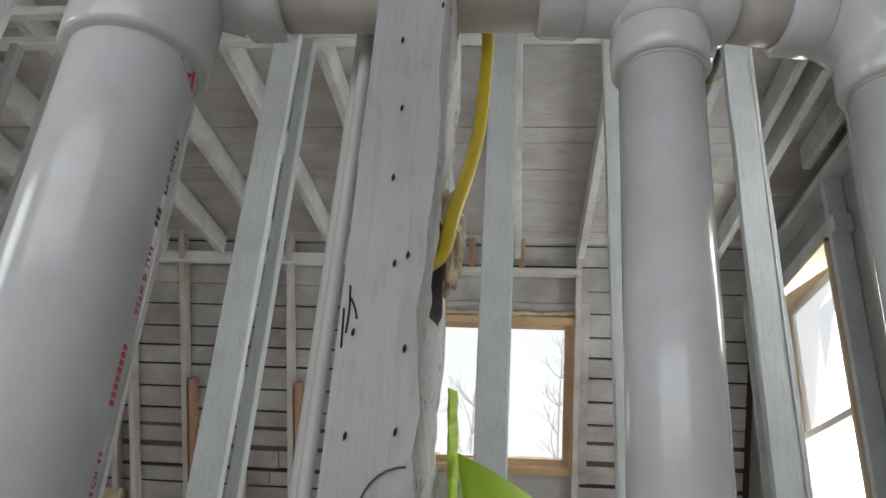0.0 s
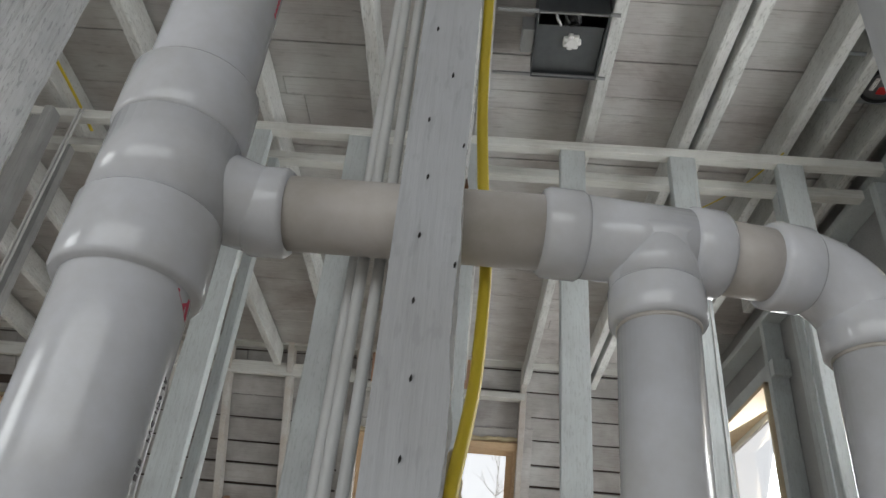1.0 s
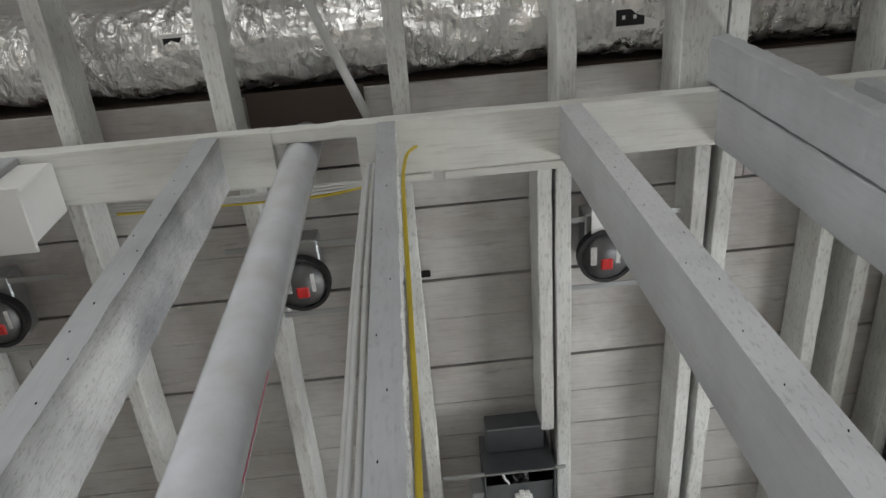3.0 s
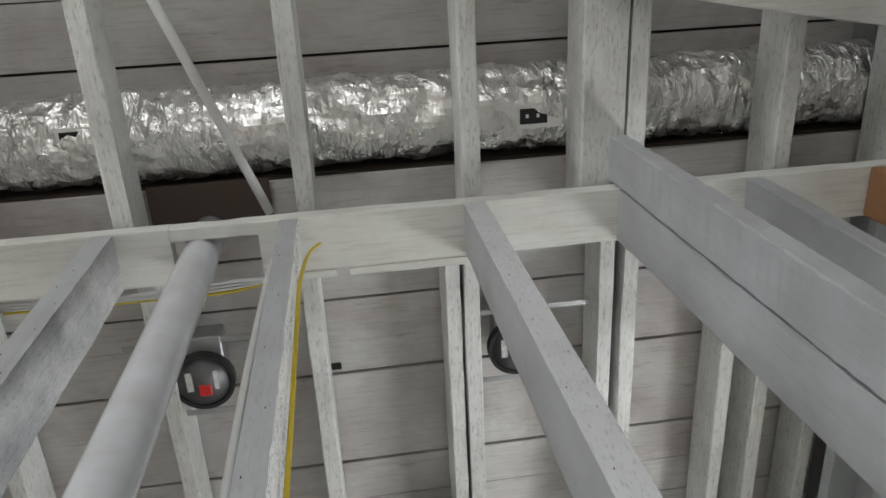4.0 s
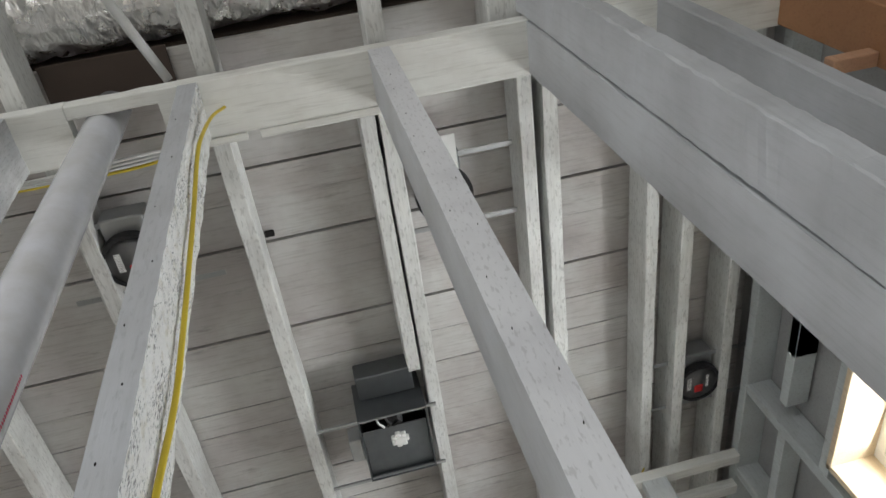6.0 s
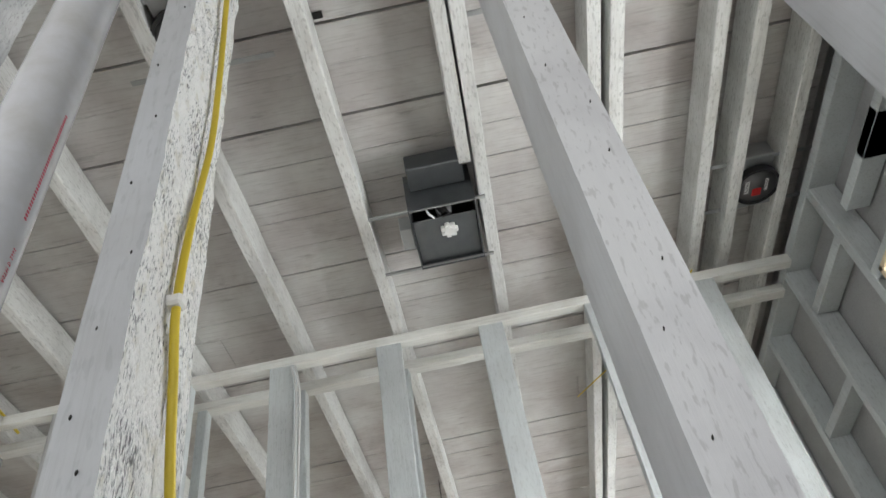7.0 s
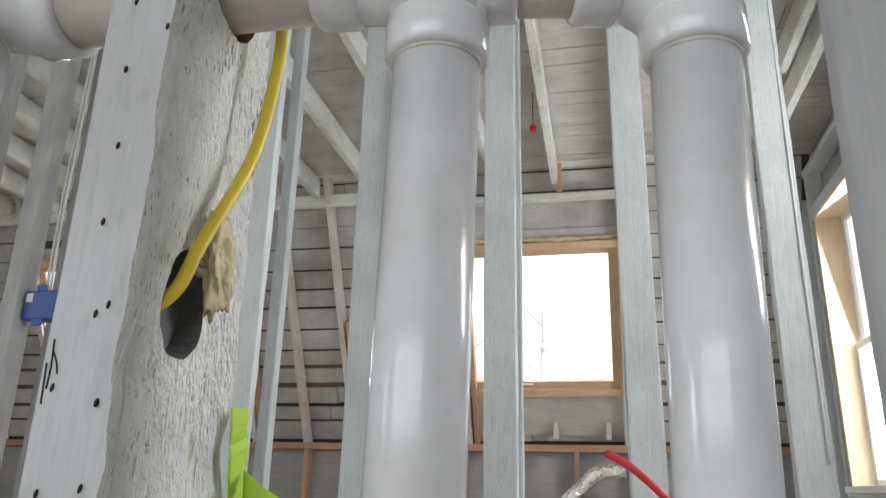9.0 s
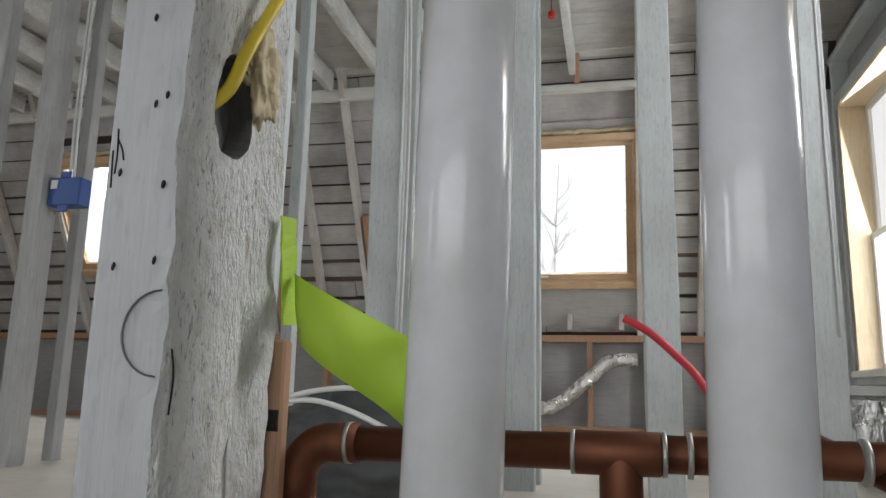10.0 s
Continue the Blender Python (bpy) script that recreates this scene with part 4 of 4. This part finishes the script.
# dark knot low on the speckled stud
b = bmesh.new()
bmesh.ops.create_icosphere(b, subdivisions=3, radius=1.0)
for v in b.verts:
    d = v.co.copy()
    k = 1 + 0.3 * noise.noise(d * 2.0)
    v.co = Vector((0.4125 + d.x * 0.0018, 0.029 + d.y * 0.010 * k, 0.378 + d.z * 0.019 * k))
part("knot", b, M_CHAR, wall_near, "dark knot in the stud's side", True)
# green tape flag
b = bmesh.new()
rows = []
for i in range(15):
    u = i / 14
    c0 = Vector((0.011 + 0.086 * u, 0.140 - 0.012 * math.sin(u * 5), 0.262 - 0.046 * u))
    c1 = Vector((0.020 + 0.078 * u, 0.141 - 0.014 * math.sin(u * 5 + 0.5), 0.212 - 0.060 * u))
    rows.append([c0, c0.lerp(c1, 0.5) + Vector((0, -0.003, 0)), c1])
for a, c in zip(rows, rows[1:]):
    for j in range(2):
        b.faces.new([b.verts.new(q) for q in (a[j], c[j], c[j + 1], a[j + 1])])
bmesh.ops.remove_doubles(b, verts=b.verts, dist=0.0001)
tape = obj("tape_flag", b, M_TAPE, smooth=True)
md = tape.modifiers.new("thickness", "SOLIDIFY")
md.thickness = 0.0006
tagged(tape, "loose flag of lime green tape stuck to the stud", "tape")
b = lumber(bmesh.new(), (0.0055, 0.134, 0.303), (0.010, 0.139, 0.225), (0.3, 1, 0), 0.016, 0.0012, 3, wobble=0.0008, steps=12, chamfer=0.0003)
tagged(obj("tape_strip", b, M_TAPE), "crumpled lime green tape strip on the torn stud", "tape")

# red tubing
p = [(0.256, 1.2, 0.336), (0.305, 1.2, 0.308), (0.355, 1.2, 0.263), (0.40, 1.2, 0.212), (0.46, 1.19, 0.10), (0.48, 1.18, FLOOR)]
tagged(obj("red_tubing", tube(bmesh.new(), smooth_path(p, 8), 0.008, 14), M_RED, smooth=True), "bent red plastic water tube with a cut end", "tubing")
# blue outlet box on a partition stud
ob = tagged(new("outlet_box", None), "blue plastic electrical box nailed to a partition stud", "electrical box")
part("box_body", box(bmesh.new(), (-1.675, 1.79, 0.785), (-1.55, 1.85, 0.885), 0.004), M_BLUE, ob)
for z in (0.775, 0.895):
    part("ear", box(bmesh.new(), (-1.635, 1.79, z - 0.012), (-1.595, 1.80, z + 0.012), 0.002), M_BLUE, ob)
part("label", box(bmesh.new(), (-1.665, 1.786, 0.845), (-1.64, 1.79, 0.875), 0), M_WHITECABLE, ob, "small pale label")
for dx in (0, 0.015):
    tagged(obj("white_cable", tube(bmesh.new(), smooth_path([(-1.62 + dx, 1.82, 0.89), (-1.635 + dx, 1.828, 1.2), (-1.63 + dx, 1.83, 1.8), (-1.62 + dx, 1.83, 2.25)], 8), 0.005, 8), M_WHITECABLE, smooth=True), "white cable dropping into the outlet box", "cable", "outlet cables")


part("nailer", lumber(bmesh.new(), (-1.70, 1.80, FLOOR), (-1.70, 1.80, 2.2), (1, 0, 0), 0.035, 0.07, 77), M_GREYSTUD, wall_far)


# ---- insulated duct above the wall ----
def foil_duct(name, pts, r, label, rings=150, seg=48):
    path = smooth_path(pts, max(2, rings // (len(pts) - 1)))
    b = bmesh.new()
    tube(b, path, r, seg, caps=True)
    for v in b.verts:
        k = noise.noise(v.co * 9) * 0.014 + noise.noise(v.co * 26) * 0.010 + abs(noise.noise(Vector((v.co.x * 30, v.co.y * 9, v.co.z * 9)))) * 0.006
        ctr = Vector((v.co.x, pts[0][1], pts[0][2]))
        dlt = (v.co - ctr)
        if dlt.length > 0.02:
            v.co += dlt.normalized() * k
    return tagged(obj(name, b, M_FOIL, smooth=False), label, "duct")


duct = foil_duct("insulated_duct", [(-2.0, -0.165, 2.56), (-0.8, -0.165, 2.555), (-0.2, -0.16, 2.55), (0.4, -0.165, 2.553), (1.0, -0.16, 2.553), (1.66, -0.16, 2.56)], 0.118, "crumpled silver foil insulated duct lying on the joists")
part("sticker", box(bmesh.new(), (0.598, -0.190, 2.4335), (0.725, -0.125, 2.4355), 0), M_VINYL, duct, "white printed label")
part("label_panel", box(bmesh.new(), (0.606, -0.180, 2.4315), (0.682, -0.138, 2.4335), 0), M_BLACK, duct, "black printed panel")
for k in range(2):
    part("label_bar", box(bmesh.new(), (0.622 + 0.03 * k, -0.165, 2.4305), (0.630 + 0.03 * k, -0.155, 2.4313), 0), M_VINYL, duct)
part("sticker", box(bmesh.new(), (-0.585, -0.22, 2.4375), (-0.47, -0.155, 2.4395), 0), M_VINYL, duct, "white printed label")
part("label_panel", box(bmesh.new(), (-0.577, -0.21, 2.4355), (-0.505, -0.168, 2.4375), 0), M_BLACK, duct, "black printed panel")
tagged(obj("hanging_conduit", tube(bmesh.new(), [(-0.33, -0.72, 2.285), (-0.07, 0.0, 2.288)], 0.012, 14), M_WHITECABLE, smooth=True), "thin grey pipe slanting across the joists", "pipe")
b = bmesh.new()
tube(b, smooth_path([(-0.50, 5.24, 0.08), (-0.20, 5.24, 0.10), (0.06, 5.24, 0.30), (0.20, 5.25, 0.42), (0.40, 5.27, 0.44)], 14), 0.047, 20)
for v in b.verts:
    v.co += Vector((0, 0, 1)) * noise.noise(v.co * 50) * 0.012
tagged(obj("flex_duct", b, M_FOIL), "small silver flexible duct against the knee wall", "duct")


# ---- recessed lamps and fan in the ceiling ----
def can_light(x, y, spin, rad=0.085):
    root = new("recessed_light", None)
    tagged(root, "recessed light housing with a black ring hung between joists", "recessed light", "recessed lights")
    z = JB + 0.012
    part("housing", box(bmesh.new(), (-0.06, -0.125, 0.028), (0.06, 0.07, 0.105), 0.004), M_GALV, root, "galvanised box")
    b = bmesh.new()
    tube(b, [(0, 0, 0.0), (0, 0, 0.030)], rad, 36, caps=False)
    tube(b, [(0, 0, 0.030), (0, 0, 0.0)], rad - 0.011, 36, caps=False)
    ring = [[(math.cos(q) * R, math.sin(q) * R, 0.0) for q in [2 * math.pi * k / 36 for k in range(36)]] for R in (rad - 0.011, rad)]
    sweep(b, ring, False)
    part("trim_ring", b, M_BLACK, root, "black ring", True)
    b = bmesh.new()
    rings = [[(math.cos(q) * R, math.sin(q) * R, zz) for q in [2 * math.pi * k / 30 for k in range(30)]] for R, zz in ((rad - 0.012, 0.004), (rad - 0.018, 0.020), (rad * 0.5, 0.0265), (0.012, 0.0275))]
    sweep(b, rings, True)
    part("reflector", b, M_SILVER, root, "silver reflector", True)
    part("socket", box(bmesh.new(), (-0.018, 0.008, 0.000), (0.020, 0.046, 0.024), 0.005), M_REDCAP, root, "red lamp socket")
    # made-up pale bars for highlights and white deck glimpsed through the ring
    for q, w in ((-0.038, 0.012), (0.034, 0.009)):
        part("pale_bar", box(bmesh.new(), (q - w, -0.035, 0.004), (q + w, 0.030, 0.016), 0.003), M_VINYL, root, "pale bar standing for white glints inside the ring")
    part("wire", tube(bmesh.new(), smooth_path([(-0.03, -0.03, 0.02), (0.01, -0.04, 0.008), (0.035, 0.0, 0.014), (0.0, 0.03, 0.012)], 6), 0.004, 8), M_BLACK, root)
    for s in (-0.112, 0.112):
        part("hanger_bar", box(bmesh.new(), (-0.20, s - 0.008, 0.03), (0.22, s + 0.008, 0.033), 0), M_GALV, root, "thin steel hanger bar")
    root.matrix_world = pose(x, y, z, 0, 0, spin)
    return root


can = can_light(-0.318, 0.482, 0)
for x, y in ((0.566, 0.487), (1.428, 1.50), (-1.19, 0.505)):
    copy_thing(can, pose(x, y, JB + 0.012, 0, 0, 0))
    if 0.5 < x < 0.6:
        tilt = box(bmesh.new(), (x - 0.045, y - 0.185, JB + 0.020), (x + 0.050, y - 0.075, JB + 0.023), 0.0005)
        tagged(obj("junction_cover", tilt, M_VINYL), "white perforated steel cover beside the black lamp ring", "cover plate")

fan = tagged(new("bath_fan", None), "open dark steel fan housing with a white impeller between joists", "exhaust fan")
x0, x1, y0, y1, z0, z1 = 0.165, 0.396, 1.20, 1.49, 2.24, 2.42
b = bmesh.new()
for lo, hi in (((x0, y0, z0), (x0 + 0.004, y1, z1)), ((x1 - 0.004, y0, z0), (x1, y1, z1)), ((x0 + 0.004, y0, z0), (x1 - 0.004, y0 + 0.004, z1)), ((x0 + 0.004, y1 - 0.004, z0), (x1 - 0.004, y1, z1)), ((x0, y0, z1), (x1, y1, z1 + 0.004))):
    box(b, lo, hi, 0)
part("housing", b, M_DARKSTEEL, fan, "dark steel box")
part("front_plate", box(bmesh.new(), (x0 + 0.006, y0 + 0.075, z0 + 0.022), (x1 - 0.006, y1 - 0.006, z0 + 0.025), 0.001), M_DARKSTEEL, fan, "dark inner plate")
part("duct_collar", box(bmesh.new(), (x0 + 0.02, y0 - 0.10, 2.33), (x1 - 0.02, y0 - 0.002, 2.41), 0.004), M_DARKSTEEL, fan, "dark steel outlet")
b = bmesh.new()
for k in range(7):
    a = 2 * math.pi * k / 7
    c = Vector((0.29 + 0.022 * math.cos(a), y0 + 0.135 + 0.022 * math.sin(a), z0 + 0.018))
    box(b, c - Vector((0.009, 0.009, 0.012)), c + Vector((0.009, 0.009, 0.012)), 0.003)
tube(b, [(0.29, y0 + 0.135, z0 + 0.004), (0.29, y0 + 0.135, z0 + 0.034)], 0.018, 14)
part("impeller", b, M_VINYL, fan, "white plastic impeller hub")
part("motor", tube(bmesh.new(), [(0.285, y0 + 0.06, z0 + 0.03), (0.285, y0 + 0.06, z0 + 0.09)], 0.028, 18), M_BLACK, fan, "black motor", True)
for dx in (-0.03, 0.0, 0.035):
    part("wire", tube(bmesh.new(), smooth_path([(0.25 + dx, y0 + 0.02, z0 + 0.05), (0.26 + dx, y0 + 0.04, z0 + 0.015), (0.27 + dx, y0 + 0.06, z0 + 0.02), (0.25, y0 + 0.09, z0 + 0.03)], 6), 0.004, 8), M_VINYL if dx < 0 else M_BLACK, fan)
part("plug_box", box(bmesh.new(), (x0 - 0.045, y0 + 0.10, z0 + 0.02), (x0 - 0.002, y0 + 0.20, z0 + 0.09), 0.003), M_GALV, fan, "small junction box")
for y in (y0 + 0.002, y1 - 0.01):
    part("hanger_bar", box(bmesh.new(), (0.03, y, z0 + 0.004), (0.43, y + 0.012, z0 + 0.012), 0.001), M_GALV, fan, "steel hanger rail")

# white sheet-metal box at the head of the wall
boot = tagged(new("duct_boot", None), "white painted sheet-metal duct boot under the joists", "duct boot")
part("body", box(bmesh.new(), (-1.30, 0.02, 2.02), (-0.845, 0.155, 2.223), 0.006), M_VINYL, boot)
part("flange", box(bmesh.new(), (-1.315, 0.005, 2.010), (-0.835, 0.165, 2.018), 0.002), M_VINYL, boot, "folded lower flange")
part("seam", box(bmesh.new(), (-1.07, 0.016, 2.02), (-1.06, 0.02, 2.222), 0.001), M_GALV, boot, "standing seam")
tagged(boxed("knot_hole", (0.024, 0.552, DECK - 0.001), (0.054, 0.575, DECK + 0.004), M_NAIL), "dark knot hole in a roof board", "knot hole")
# red pull tag under a joist
tagged(obj("red_tag", tube(bmesh.new(), [(-0.056, 3.39, 2.18), (-0.056, 3.39, 2.21), (-0.056, 3.39, 2.225)], [0.018, 0.02, 0.006], 14), M_REDCAP), "small red cap hanging from a wire", "tag")
tagged(obj("tag_wire", tube(bmesh.new(), [(-0.056, 3.39, 2.22), (-0.056, 3.39, 2.43)], 0.002, 6), M_BLACK), "thin dark wire from the ceiling", "wire")

# white carton wrapped in film near the right window
tagged(boxed("white_board", (0.86, 2.55, 0.20), (1.52, 3.1, 0.235), M_VINYL), "white panel lying across a wrapped stack", "panel")
b = box(bmesh.new(), (0.90, 2.58, FLOOR), (1.50, 3.05, 0.195), 0.01)
bmesh.ops.subdivide_edges(b, edges=b.edges, cuts=6, use_grid_fill=True)
for v in b.verts:
    v.co += Vector((noise.noise(v.co * 12), noise.noise(v.co * 13 + Vector((5, 0, 0))), 0)) * 0.012
tagged(obj("wrapped_carton", b, M_FOIL), "low carton wrapped in crinkled silver film", "carton")
bag = tagged(new("grey_bag", None), "slumped dark grey bag with a white rolled edge", "bag")
b = bmesh.new()
bmesh.ops.create_icosphere(b, subdivisions=5, radius=1.0)
for v in b.verts:
    d = v.co.copy()
    k = 1 + 0.18 * noise.noise(d * 2.1) + 0.09 * noise.noise(d * 5.0)
    v.co = Vector((-0.36 + d.x * 0.30 * k, 1.52 + d.y * 0.16 * k, max(FLOOR, FLOOR + 0.13 + d.z * 0.16 * k)))
part("sack", b, M_BAG, bag, "", True)
for k, (z, lift) in enumerate(((0.155, 0.03), (0.10, 0.055))):
    p = [(-0.56 + 0.09 * i, 1.36 - 0.012 * math.sin(i * 1.3), z + lift * math.sin(i * 0.75 + k)) for i in range(6)]
    part("rolled_edge", tube(bmesh.new(), smooth_path(p, 6), 0.011, 10, 0.6), M_VINYL, bag, "white rolled edge", True)
tagged(boxed("insulation_batt", (-3.6, 5.36, 0.63), (-3.0, 5.44, 0.72), M_FOAM), "yellow insulation batt on the knee wall plate", "insulation")


# ---- bare trees outside ----
def tree(x, y, seed, h):
    rnd = random.Random(seed)
    root = tagged(new("bare_tree", None), "leafless grey tree outside the window", "tree", "trees outside")
    b = bmesh.new()
    trunk = smooth_path([(x, y, -3), (x + 0.1, y, 0), (x - 0.05, y + 0.1, h * 0.5), (x + 0.1, y, h)], 5)
    tube(b, trunk, [0.06 - 0.05 * i / len(trunk) for i in range(len(trunk))], 8)
    part("trunk", b, M_BARK, root, "", True)
    b = bmesh.new()
    for k in range(26):
        q = rnd.uniform(0.25, 0.97)
        p = trunk[int(q * (len(trunk) - 1))]
        a = rnd.uniform(0, 6.28)
        L = rnd.uniform(0.6, 1.8) * (1.1 - q * 0.5)
        d = Vector((math.cos(a), math.sin(a), rnd.uniform(0.5, 1.1))).normalized()
        mid = p + d * L * 0.5 + Vector((rnd.uniform(-.15, .15), rnd.uniform(-.15, .15), 0.05))
        tube(b, smooth_path([p, mid, p + d * L + Vector((0, 0, 0.25))], 4), [0.022 - 0.002 * i for i in range(9)], 5)
        for _ in range(3):
            e = mid.lerp(p + d * L, rnd.random())
            f = e + (d + Vector((rnd.uniform(-.9, .9), rnd.uniform(-.9, .9), rnd.uniform(-.2, .6)))).normalized() * rnd.uniform(0.3, 0.7)
            tube(b, [e, e.lerp(f, 0.5) + Vector((0, 0, 0.04)), f], [0.008, 0.006, 0.003], 4)
    part("limbs", b, M_BARK, root, "", True)


tree(1.0, 19.0, 4, 6.4)
tree(-1.4, 22.0, 6, 7.2)
tree(-2.2, 12.5, 9, 6.0)
tree(-5.5, 11.0, 12, 5.5)
tree(6.5, 8.0, 15, 5.5)
tagged(obj("ground", box(bmesh.new(), (-400, -400, -3.2), (400, 400, -3.0), 0), M_FLOOR), "pale winter ground far below the windows", "ground", kind="structure")
